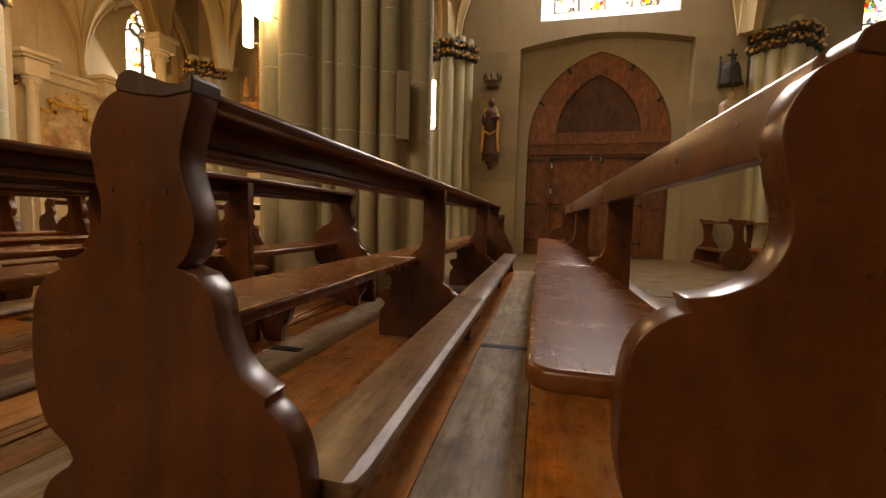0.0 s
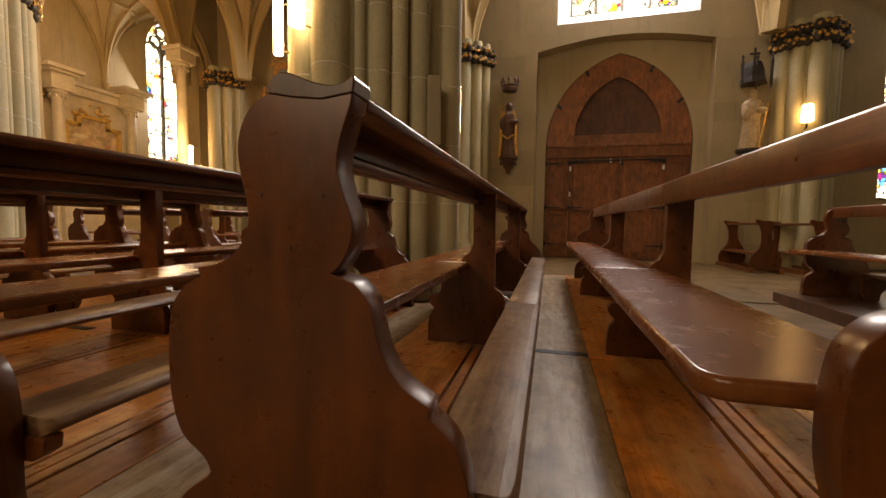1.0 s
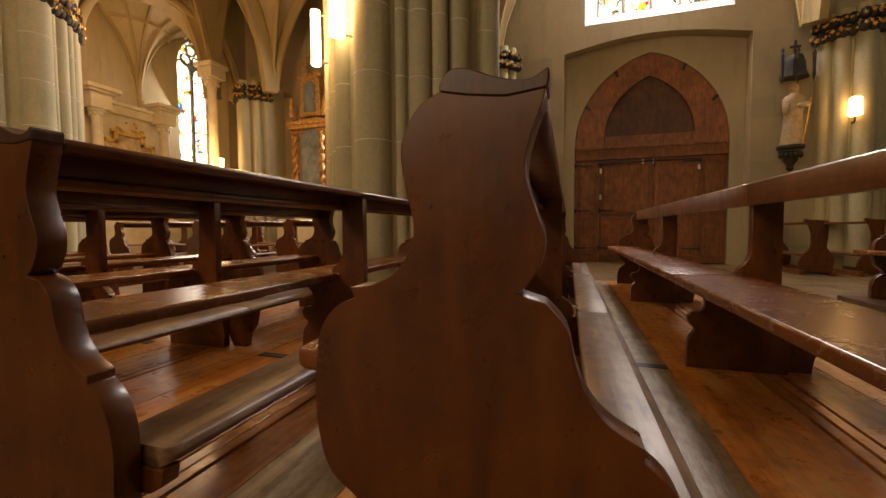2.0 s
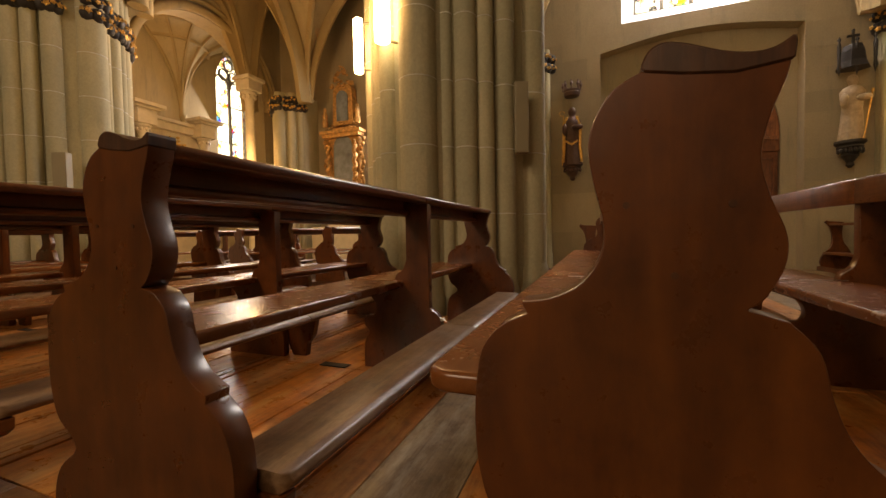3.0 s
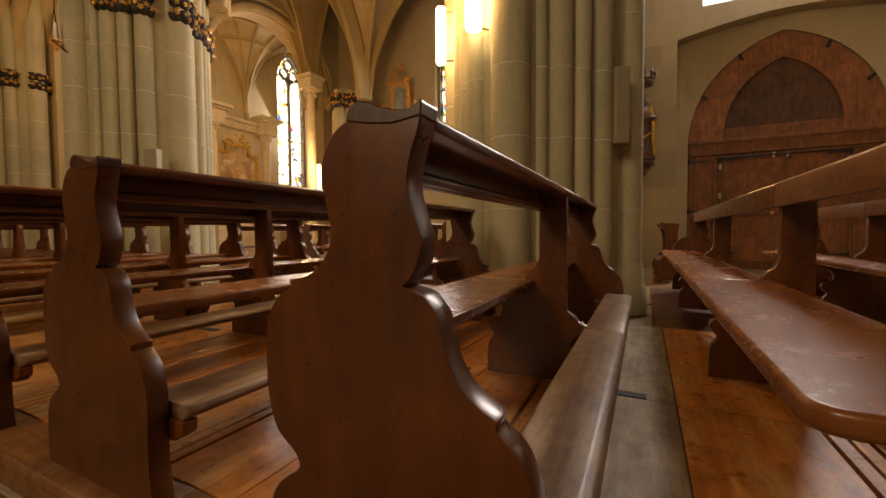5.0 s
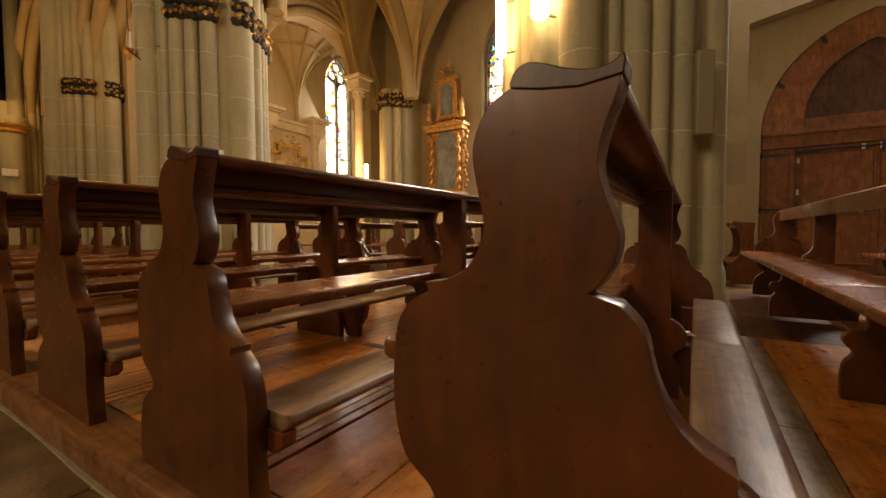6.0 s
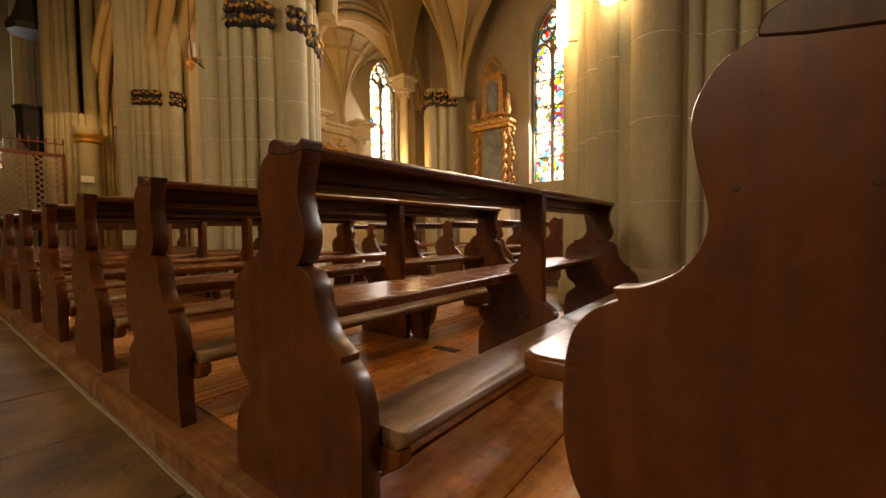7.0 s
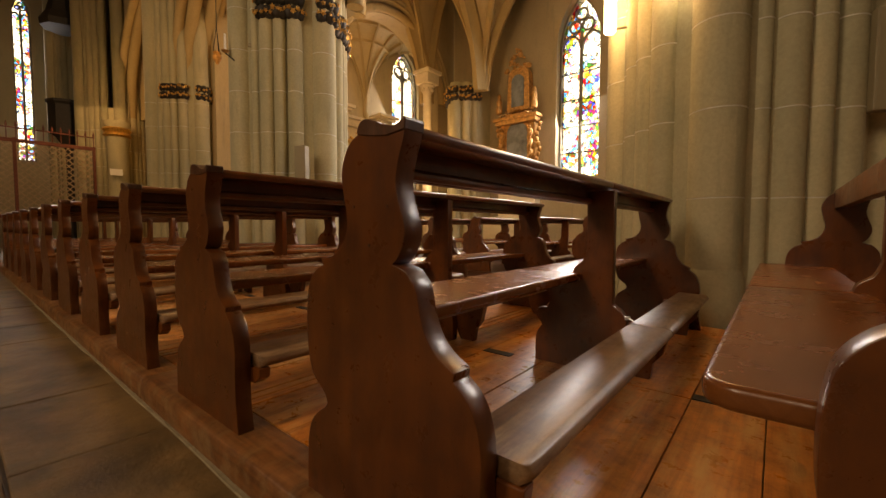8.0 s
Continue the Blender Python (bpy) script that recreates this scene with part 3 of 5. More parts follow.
def pew(length, posts, joints):
    """A bench that faces -x and runs along y from its aisle end; the kneeler is behind its back."""
    root = thing("pew", "varnished brown wooden church pew with scrolled ends and kneeler", "pew", "rows of pews")
    for y in (0.0, length - 0.05):
        bm = bmesh.new()
        prism(bm, END_OUTLINE, y, y + 0.05)
        panel = part("end_panel", finish(bm, 0.0045, 30, 2), M_PEW, root)
        if y == 0.0:
            aisle_end = panel
    for x, z in ((-0.045, 0.692), (0.058, 0.690), (0.004, 0.612)):
        bm = bmesh.new()
        tube(bm, (x, 0.002, z), (x, -0.0015, z), 0.004, seg=10)
        part("dowel_plug", finish(bm), M_CAP, aisle_end, "dark wooden dowel plug")
    bm = bmesh.new()
    top = smooth_line([(-0.030, 0.846), (-0.022, 0.862), (-0.006, 0.869), (0.016, 0.864), (0.045, 0.852), (0.074, 0.845), (0.094, 0.847), (0.110, 0.857)], 3)
    prism(bm, top + [(0.112, 0.850), (0.110, 0.832), (0.06, 0.826), (0.01, 0.832), (-0.028, 0.840)], -0.003, 0.052)
    part("end_cap", finish(bm, 0.002, 22, 1), M_CAP, aisle_end, "dark moulded cap of the pew end")
    edges = [0.052] + joints + [length + 0.03]
    for a, b in zip(edges, edges[1:]):
        bm = bmesh.new()
        prism(bm, [(-0.011, 0.856), (0.0, 0.859), (0.10, 0.846), (0.108, 0.838), (0.106, 0.820), (-0.011, 0.828)], a, b - 0.003)
        part("book_rest", finish(bm, 0.004, 40), M_RAIL, root)
        bm = bmesh.new()
        prism(bm, [(-0.038, 0.756), (-0.013, 0.756), (-0.013, 0.858), (-0.030, 0.858), (-0.037, 0.850)], a, b - 0.003)
        part("back_board", finish(bm, 0.002, 40), M_RAIL, root)
        bm = bmesh.new()
        prism(bm, [(-0.0125, 0.758), (0.006, 0.758), (0.012, 0.764), (0.012, 0.774), (0.004, 0.782), (-0.0125, 0.784)], a, b - 0.003)
        part("back_lip", finish(bm, 0.002, 40), M_RAIL, root)
        bm = bmesh.new()
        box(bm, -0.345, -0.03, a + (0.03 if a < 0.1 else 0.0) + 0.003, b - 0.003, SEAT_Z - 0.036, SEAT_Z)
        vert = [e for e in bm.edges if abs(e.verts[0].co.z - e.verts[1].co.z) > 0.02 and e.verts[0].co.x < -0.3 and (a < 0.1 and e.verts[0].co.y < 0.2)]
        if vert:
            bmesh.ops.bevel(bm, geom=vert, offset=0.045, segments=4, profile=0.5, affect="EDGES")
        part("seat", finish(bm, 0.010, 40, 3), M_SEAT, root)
    for y in joints[:1] if length > 3 else []:
        bm = bmesh.new()
        box(bm, -0.21, -0.05, y - 0.0025, y + 0.0025, SEAT_Z - 0.004, SEAT_Z + 0.002)
        part("joint_strip", finish(bm, 0.001), M_STEEL, root, "thin bright steel strip across the seat joint")
    front = smooth_line([(-0.30, 0.405), (-0.285, 0.385), (-0.235, 0.372), (-0.20, 0.345), (-0.185, 0.305), (-0.20, 0.268), (-0.24, 0.262),
                         (-0.258, 0.235), (-0.245, 0.205), (-0.225, 0.180), (-0.250, 0.14), (-0.258, 0.08), (-0.258, 0.0)], 3)
    for y in posts:
        bm = bmesh.new()
        back = smooth_line([(0.140, 0.0), (0.140, 0.12), (0.120, 0.17), (0.150, 0.205), (0.165, 0.24), (0.145, 0.285), (0.112, 0.31), (0.105, 0.36), (0.105, 0.812)], 3)
        up = [(-0.012, 0.812), (-0.012, 0.56)] + smooth_line([(-0.012, 0.545), (-0.03, 0.50), (-0.062, 0.475), (-0.075, 0.447), (-0.075, 0.405)], 3)
        prism(bm, front + back + up, y, y + 0.042)
        support = part("support_panel", finish(bm, 0.004, 35), M_PEW, root)
        bm = bmesh.new()
        tube(bm, (0.168, y - 0.004, 0.262), (0.168, y + 0.03, 0.262), 0.007, seg=10)
        tube(bm, (0.145, y + 0.012, 0.272), (0.19, y + 0.012, 0.252), 0.004, seg=8)
        part("kneeler_hinge", finish(bm, smooth=40), M_STEEL, support, "bright steel kneeler hinge")
    for a, b in zip(edges, edges[1:]):
        y0, y1 = (0.056 if a < 0.1 else a), b - (0.17 if b > length else 0.003)
        bm = bmesh.new()
        prism(bm, [(0.178, KNEEL_Z - 0.042), (0.178, KNEEL_Z - 0.007), (0.187, KNEEL_Z), (0.318, KNEEL_Z - 0.002), (0.338, KNEEL_Z - 0.009), (0.347, KNEEL_Z - 0.023), (0.341, KNEEL_Z - 0.036), (0.325, KNEEL_Z - 0.042)], y0, y1)
        vert = [e for e in bm.edges if a < 0.1 and all(v.co.y < 0.1 and v.co.x > 0.336 for v in e.verts)]
        if vert:
            bmesh.ops.bevel(bm, geom=vert, offset=0.030, segments=4, profile=0.5, affect="EDGES")
        kneeler = part("kneeler", finish(bm, 0.006, 50, 3), M_KNEEL, root, "worn pale wooden kneeler board")
    bm = bmesh.new()
    prism(bm, [(0.20, KNEEL_Z - 0.0425), (0.338, KNEEL_Z - 0.0425), (0.334, KNEEL_Z - 0.075), (0.300, KNEEL_Z - 0.096), (0.262, KNEEL_Z - 0.100), (0.236, KNEEL_Z - 0.070)], 0.0505, 0.088)
    part("kneeler_bracket", finish(bm, 0.004), M_PEW, kneeler)
    for y in [p + 0.05 for p in posts] + [length - 0.25]:
        bm = bmesh.new()
        prism(bm, [(0.12, 0.206), (0.32, 0.205), (0.30, 0.12), (0.26, 0.07), (0.25, 0.0), (0.16, 0.0), (0.12, 0.08)], y, y + 0.04)
        part("kneeler_bracket", finish(bm, 0.004), M_PEW, kneeler)
    return root


PITCH = 0.92
long_pew = pew(4.75, [1.61, 3.43], [1.60, 3.42])
short_pew = pew(2.50, [1.28], [1.27])
long_pew.location = (0.012, 0.015, 0)
short_pew.location = (-PITCH, 0, 0)
copy_thing(long_pew, pose(0.945, 0.03, 0))
copy_thing(long_pew, pose(3.05, -0.50, 0))
for k in range(2, 13):
    copy_thing(short_pew, pose(-PITCH * k, 0, 0))

for k in range(6):
    copy_thing(short_pew, pose(-3.1 - PITCH * k, 4.8, -0.03))

# ---- platform ----
PLAT_X0, PLAT_X1 = -12.6, 1.46
bm = bmesh.new()
box(bm, PLAT_X0, PLAT_X1, 0.11, 2.60, FLOOR_Z - 0.02, -0.030)
box(bm, -0.44, PLAT_X1, 2.60, 4.95, FLOOR_Z - 0.02, -0.030)
box(bm, 2.64, 3.8, -0.6, 4.35, FLOOR_Z - 0.02, -0.002)
box(bm, -8.3, -2.6, 4.72, 7.4, FLOOR_Z - 0.02, -0.032)
structure("platform_base", finish(bm), M_CAP, "dark timber bed under the platform boards", "platform")
random.seed(4)
sill = thing("platform_sill", "worn brown wooden sill along the pew platform edge", "step", kind="structure")
x = PLAT_X0
for w in (2.4, 2.1, 2.6, 2.2, 1.75, 2.0, 0.95):
    bm = bmesh.new()
    prism(bm, [(-0.048, FLOOR_Z - 0.02), (-0.048, -0.03), (-0.041, -0.008), (-0.022, 0.0), (0.105, 0.0), (0.105, FLOOR_Z - 0.02)], x, min(x + w - 0.004, PLAT_X1), "x")
    part("sill_beam", finish(bm, 0.004, 50), M_SILL, sill)
    x += w
boards = thing("platform_boards", "worn orange pine floor boards with narrow air slots", "floor", kind="structure")


def lay_board(x0, x1, y0, y1, mat=M_FLOOR, name="floor_board"):
    bm = bmesh.new()
    box(bm, x0, x1, y0, y1, -0.028, random.uniform(-0.0015, 0.0015))
    part(name, finish(bm, 0.0015, None, 1), mat, boards)


bays = [0.945, 0.012] + [-PITCH * k for k in range(1, 14)]
lay_board(1.061, 1.26, 0.109, 4.95)
lay_board(1.263, PLAT_X1, 0.109, 4.95)
for x1, x0 in zip(bays, bays[1:]):
    far = 4.95 if x0 > -0.5 else 2.6
    cut = 1.585 if x0 > -0.5 else 1.222
    # three dark slots with slim slats between them, under the back of each pew
    a = x1 + 0.115
    for w in (0.040, 0.040):
        lay_board(a - 0.012 - w, a - 0.012, 0.109, far, M_FLOOR, "slot_slat")
        a -= 0.012 + w
    a -= 0.013
    left = a - (x0 + 0.115)
    cuts = [a]
    mixed = random.choice(((0.30, 0.36, 0.34), (0.26, 0.40, 0.34), (0.34, 0.28, 0.38)))
    for share in ((0.42, 0.325, 0.255) if x0 > -0.5 else (0.50, 0.32, 0.18) if x0 > -1.0 else mixed):
        cuts.append(cuts[-1] - left * share)
    for n, (hi, lo) in enumerate(zip(cuts, cuts[1:])):
        # worn board of the first two bays, also coloured as the strip of light
        mat = M_FLOOR_WORN_LIT if n == 1 and x0 > -1.0 else M_FLOOR
        lay_board(lo + 0.0016, hi - 0.0016, 0.109, cut - 0.0015, mat)
        nxt = cut + (0.055 if n == 1 and far > 3 else 0.0) + 0.0015
        y2 = cut + random.choice((0.9, 1.1, 1.38)) if far > 3 else far
        lay_board(lo + 0.0016, hi - 0.0016, nxt, y2 - 0.001, mat)
        if far > 3:
            lay_board(lo + 0.0016, hi - 0.0016, y2 + 0.001, far, mat)
    bm = bmesh.new()
    box(bm, cuts[2] + 0.003, (cuts[1] - 0.003) if far > 3 else (cuts[2] + 0.16), cut, cut + 0.053, -0.028, 0.0035)
    part("iron_strap", finish(bm, 0.001), M_IRON, boards, "flat dark iron strap across the boards")
# pale mortar run along the foot of the sill
bm = bmesh.new()
sweep(bm, [(PLAT_X0 + 0.3 * k, -0.052 - 0.004 * math.sin(k * 1.7), FLOOR_Z - 0.002) for k in range(46)], [(-0.012, -0.008), (0.012, -0.008), (0.007, 0.006), (-0.007, 0.006)])
structure("trim_mortar_line", finish(bm), M_GROUT, "pale mortar line along the wooden sill", "mortar")

# ---- portal door ----
def portal():
    root = thing("portal_door", "weathered oak double door in a pointed arch frame", "door", kind="structure")
    y = WALL_Y + 0.30
    x0, x1 = DOOR_X - DOOR_HALF + 0.02, DOOR_X + DOOR_HALF - 0.02
    inn = pointed(DOOR_X, 0.88, 2.62, 1.26)
    # arched surround above the lintel
    bm = bmesh.new()
    o2 = pointed(DOOR_X, DOOR_HALF - 0.01, 2.45, 1.91)
    i = len(inn) // 2
    for lo, hi in ((0, i), (i, len(inn) - 1)):
        for k in range(lo, hi):
            prism(bm, [o2[k], o2[k + 1], inn[k + 1], inn[k]], y, y + 0.10)
    prism(bm, [(x0, 2.442), (DOOR_X - 0.88, 2.442), inn[0], o2[0]], y, y + 0.10)
    prism(bm, [(DOOR_X + 0.88, 2.442), (x1, 2.442), o2[-1], inn[-1]], y, y + 0.10)
    part("arch_frame", finish(bm), M_DOOR, root)
    bm = bmesh.new()
    prism(bm, [(a, b) for a, b in inn], y + 0.05, y + 0.09)
    part("tympanum_panel", finish(bm), M_TYMP, root, "dark recessed wooden arch panel")
    bm = bmesh.new()
    box(bm, x0, x1, y - 0.03, y + 0.1, 2.16, 2.43)
    box(bm, x0 + 0.02, x1 - 0.02, y - 0.06, y + 0.1, 2.38, 2.44)
    box(bm, DOOR_X - 0.878, DOOR_X + 0.878, y + 0.006, y + 0.098, 2.44, 2.655)
    part("lintel", finish(bm, 0.008), M_DOOR, root)
    xs = [x0, x0 + 0.50, DOOR_X + 0.13, x1 - 0.48, x1]
    for a, b in zip(xs, xs[1:]):
        leaf = bmesh.new()
        box(leaf, a + 0.004, b - 0.004, y + 0.03, y + 0.09, FLOOR_Z + 0.02, 2.158)
        leaf = part("door_leaf", finish(leaf), M_DOOR, root)
        for z0, z1 in ((0.10, 0.86), (1.02, 2.02)):
            bm = bmesh.new()
            box(bm, a + 0.10, b - 0.10, y + 0.012, y + 0.028, z0, z1)
            part("panel", finish(bm, 0.010), M_DOOR, leaf)
            bm = bmesh.new()
            for u0, u1, w0, w1 in ((a + 0.06, a + 0.095, z0 - 0.04, z1 + 0.04), (b - 0.095, b - 0.06, z0 - 0.04, z1 + 0.04), (a + 0.097, b - 0.097, z0 - 0.04, z0 - 0.003), (a + 0.097, b - 0.097, z1 + 0.003, z1 + 0.04)):
                box(bm, u0, u1, y, y + 0.028, w0, w1)
            part("panel_moulding", finish(bm, 0.006), M_DOOR, leaf)
    for z in (0.22, 1.05, 2.05):
        for a, s in ((xs[0], 1), (xs[1], 1), (xs[3], -1)):
            bm = bmesh.new()
            n = 0.30
            prism(bm, [(a, z - 0.02), (a + s * n, z - 0.012), (a + s * (n + 0.05), z), (a + s * n, z + 0.012), (a, z + 0.02)], y - 0.012, y - 0.002)
            tube(bm, (a, y - 0.014, z - 0.05), (a, y - 0.014, z + 0.05), 0.018, seg=10)
            part("strap_hinge", finish(bm), M_IRON, root, "black wrought iron strap hinge")
    bm = bmesh.new()
    tube(bm, (xs[1], y - 0.03, 2.09), (xs[3], y - 0.03, 2.09), 0.014, seg=8)
    tube(bm, (xs[2], y - 0.03, 1.96), (xs[2], y - 0.03, 2.13), 0.02, seg=8)
    part("bar_bolt", finish(bm, smooth=40), M_IRON, root, "iron door bar")
    for px, pz in ((xs[1] + 0.03, 1.92), (xs[1] + 0.03, 1.35), (xs[3] - 0.03, 1.92), (DOOR_X - 0.10, 2.08), (DOOR_X + 0.12, 2.08)):
        bm = bmesh.new()
        box(bm, px - 0.02, px + 0.02, y - 0.03, y - 0.003, pz - 0.05, pz + 0.05)
        part("bolt_plate", finish(bm, 0.004), M_STEEL, root, "bright steel bolt plate")
    for s in (-1, 1):
        for k in (5, 10):
            p = o2[k] if s < 0 else o2[len(o2) - 1 - k]
            q = Vector((DOOR_X - p[0], 2.2 - p[1])).normalized()
            bm = bmesh.new()
            sweep(bm, [(p[0], y - 0.01, p[1]), (p[0] + q.x * 0.13, y - 0.02, p[1] + q.y * 0.13)], [(-0.03, -0.01), (0.03, -0.01), (0.03, 0.01), (-0.03, 0.01)], (0, 1, 0))
            part("frame_clamp", finish(bm), M_IRON, root, "black iron clamp")
    bm = bmesh.new()
    tube(bm, (DOOR_X - 0.12, y - 0.02, 0.98), (DOOR_X - 0.12, y - 0.08, 0.98), 0.018, seg=10)
    blob(bm, (DOOR_X - 0.12, y - 0.10, 0.98), (0.035, 0.03, 0.035))
    part("door_knob", finish(bm, smooth=60), M_GOLD, root, "brass door knob")


portal()


# ---- windows ----
def tracery_window(name, to, half, z0, spring, rise, lights, bars, glass, label, figured=False):
    """A pointed window in its own plane: x across, z up, y outward; `to` carries it into place."""
    root = thing(name, label, "window", "church windows", "structure")
    root.matrix_world = to
    w = 0.05
    outer = [(-half, z0)] + pointed(0, half, spring, rise) + [(half, z0)]
    inner_ = [(-half + w, z0 + w)] + pointed(0, half - w, spring, rise - w) + [(half - w, z0 + w)]
    bm = bmesh.new()
    for k in range(len(outer)):
        j = (k + 1) % len(outer)
        prism(bm, [outer[k], outer[j], inner_[j], inner_[k]], 0.0, 0.12)
    bmesh.ops.remove_doubles(bm, verts=bm.verts, dist=0.0005)
    part("window_frame", finish(bm), M_LEAD, root)
    lw = 2 * half / lights
    for k in range(1, lights):
        bm = bmesh.new()
        x = -half + k * lw
        box(bm, x - 0.035, x + 0.035, 0.005, 0.11, z0 + w, spring + rise * 0.28)
        part("mullion", finish(bm, 0.012), M_LEAD, root)
    for k in range(lights):
        bm = bmesh.new()
        x = -half + (k + 0.5) * lw
        line = pointed(x, lw / 2 - 0.02, spring - 0.05, lw * 0.62, 6)
        sweep(bm, [(a, 0.055, b) for a, b in line], [(-0.025, -0.04), (0.025, -0.04), (0.025, 0.04), (-0.025, 0.04)], (0, 1, 0))
        part("light_arch", finish(bm), M_LEAD, root)
    rr = min(half * 0.42, rise * 0.26)
    for k in range(3):
        a = math.pi / 2 + k * math.tau / 3
        cx, cz = rr * 0.82 * math.cos(a), spring + rise * 0.47 + rr * 0.82 * math.sin(a)
        bm = bmesh.new()
        sweep(bm, [(cx + rr * 0.62 * math.cos(q * math.tau / 16), 0.055, cz + rr * 0.62 * math.sin(q * math.tau / 16)) for q in range(17)], [(-0.022, -0.035), (0.022, -0.035), (0.022, 0.035), (-0.022, 0.035)], (0, 1, 0))
        part("foil_ring", finish(bm), M_LEAD, root)
    for k in range(1, bars + 1):
        z = z0 + (spring - z0) * k / (bars + 1)
        bm = bmesh.new()
        box(bm, -half + w, half - w, 0.035, 0.055, z - 0.014, z + 0.014)
        part("saddle_bar", finish(bm), M_LEADED, root)
    bm = bmesh.new()
    prism(bm, inner_, 0.062, 0.068)
    ob = part("pane", finish(bm), glass, root, "leaded stained glass")
    ob.visible_shadow = False
    bm = bmesh.new()
    box(bm, -half - 0.6, half + 0.6, 0.75, 0.78, z0 - 0.6, spring + rise + 0.6)
    back = tagged(part("sky_backdrop", finish(bm), M_SKY), "bright overcast sky outside a window", "sky", kind="structure")
    back.matrix_world = to
    return root


tracery_window("window_1", pose(1.81, WALL_Y + 0.55, 0), 1.10, 5.34, 7.4, 1.9, 4, 4, M_GLASS, "large pale stained glass window above the portal")
tracery_window("window_2", pose(AW_X, AISLE_Y + 0.2, 0), AW_HALF, 1.9, 5.2, 1.2, 2, 4, M_GLASS_FIG, "tall two-light stained glass window with figures")
tracery_window("window_3", pose(END_X - 0.15, CW_Y, 0, 0, 0, 90), CW_HALF, 2.2, 6.15, 1.22, 2, 5, M_GLASS, "two-light stained glass chapel window")
tracery_window("window_5", pose(6.9, WALL_Y + 0.2, 0), 0.65, 1.2, 5.2, 1.3, 2, 5, M_GLASS_FIG, "tall stained glass window in the rear bay")
tracery_window("window_4", pose(-24.6, 1.53, 0, 0, 0, 90), 0.27, 3.3, 9.0, 0.8, 2, 11, M_GLASS_FIG, "tall narrow stained glass choir window")
bm = bmesh.new()
for s in (-1, 1):
    prism(bm, [(1.81 + s * 1.365, WALL_Y + 0.02), (1.81 + s * 1.10, WALL_Y + 0.50), (1.81 + s * 1.10, WALL_Y + 0.548), (1.81 + s * 1.365, WALL_Y + 0.548)], 4.966, 7.4, "z")
prism(bm, [(WALL_Y + 0.0, 4.965), (WALL_Y + 0.50, 5.34), (WALL_Y + 0.548, 5.34), (WALL_Y + 0.548, 4.965)], 0.445, 3.175, "x")
structure("trim_window_reveal", finish(bm), M_REVEAL, "white splayed stone window reveal", "trim")

# ---- chapel archway ----
bm = bmesh.new()
arc = [(CH_Y - CH_HALF * math.cos(math.pi * k / 24), CH_Z + CH_HALF * math.sin(math.pi * k / 24)) for k in range(25)]
wall_with_arch(bm, 3.9, AISLE_Y + 0.5, FLOOR_Z, 11.4, [(CH_Y - CH_HALF, FLOOR_Z)] + arc + [(CH_Y + CH_HALF, FLOOR_Z)], CH_X - 0.5, CH_X, "x")
structure("wall_chapel_arch", finish(bm), M_VAULT, "pale plastered wall with a round chapel archway", "wall")
for r, d, w, mat in ((0.10, 0.06, 0.10, M_RIB), (0.30, 0.10, 0.07, M_RIB), (0.46, 0.05, 0.09, M_VAULT)):
    bm = bmesh.new()
    sweep(bm, [(CH_X + d, CH_Y - (CH_HALF + r) * math.cos(math.pi * k / 32), CH_Z + (CH_HALF + r) * math.sin(math.pi * k / 32)) for k in range(33)],
          [(w * math.cos(a * math.tau / 10), w * math.sin(a * math.tau / 10)) for a in range(10)], (1, 0, 0))
    structure("trim_arch_moulding", finish(bm, smooth=50), mat, "rounded ochre moulding round the chapel archway", "arch")


def column(root, x, y, z0, z1, r, mat, cap_mat):
    bm = bmesh.new()
    lathe(bm, (x, y, z0), [(r * 1.4, 0), (r * 1.4, 0.08), (r * 1.2, 0.12), (r * 1.25, 0.16), (r, 0.2), (r * 1.04, (z1 - z0) * 0.4), (r * 0.88, z1 - z0 - 0.28), (r * 0.95, z1 - z0 - 0.26)], 18)
    part("column_shaft", finish(bm, smooth=40), mat, root)
    bm = bmesh.new()
    lathe(bm, (x, y, z1 - 0.27), [(r * 0.92, 0), (r * 1.1, 0.08), (r * 1.05, 0.1), (r * 1.4, 0.2), (r * 1.6, 0.22), (r * 1.6, 0.27)], 8)
    for k in range(8):
        a = k * math.tau / 8
        blob(bm, (x + r * 1.2 * math.cos(a), y + r * 1.2 * math.sin(a), z1 - 0.14), (r * 0.3, r * 0.3, 0.06), 6)
    part("column_capital", finish(bm, smooth=50), cap_mat, root)


for y in (8.22,):
    root = thing("arch_column", "pale marble column with a moulded block under the archway", "column", "archway columns")
    column(root, CH_X + 0.30, y, FLOOR_Z, 4.70, 0.13, M_MARBLE, M_MARBLE)
    bm = bmesh.new()
    box(bm, CH_X + 0.06, CH_X + 0.54, y - 0.24, y + 0.24, 4.702, 4.98)
    box(bm, CH_X, CH_X + 0.60, y - 0.30, y + 0.30, 4.98, 5.08)
    part("entablature_block", finish(bm, 0.02), M_MARBLE, root)

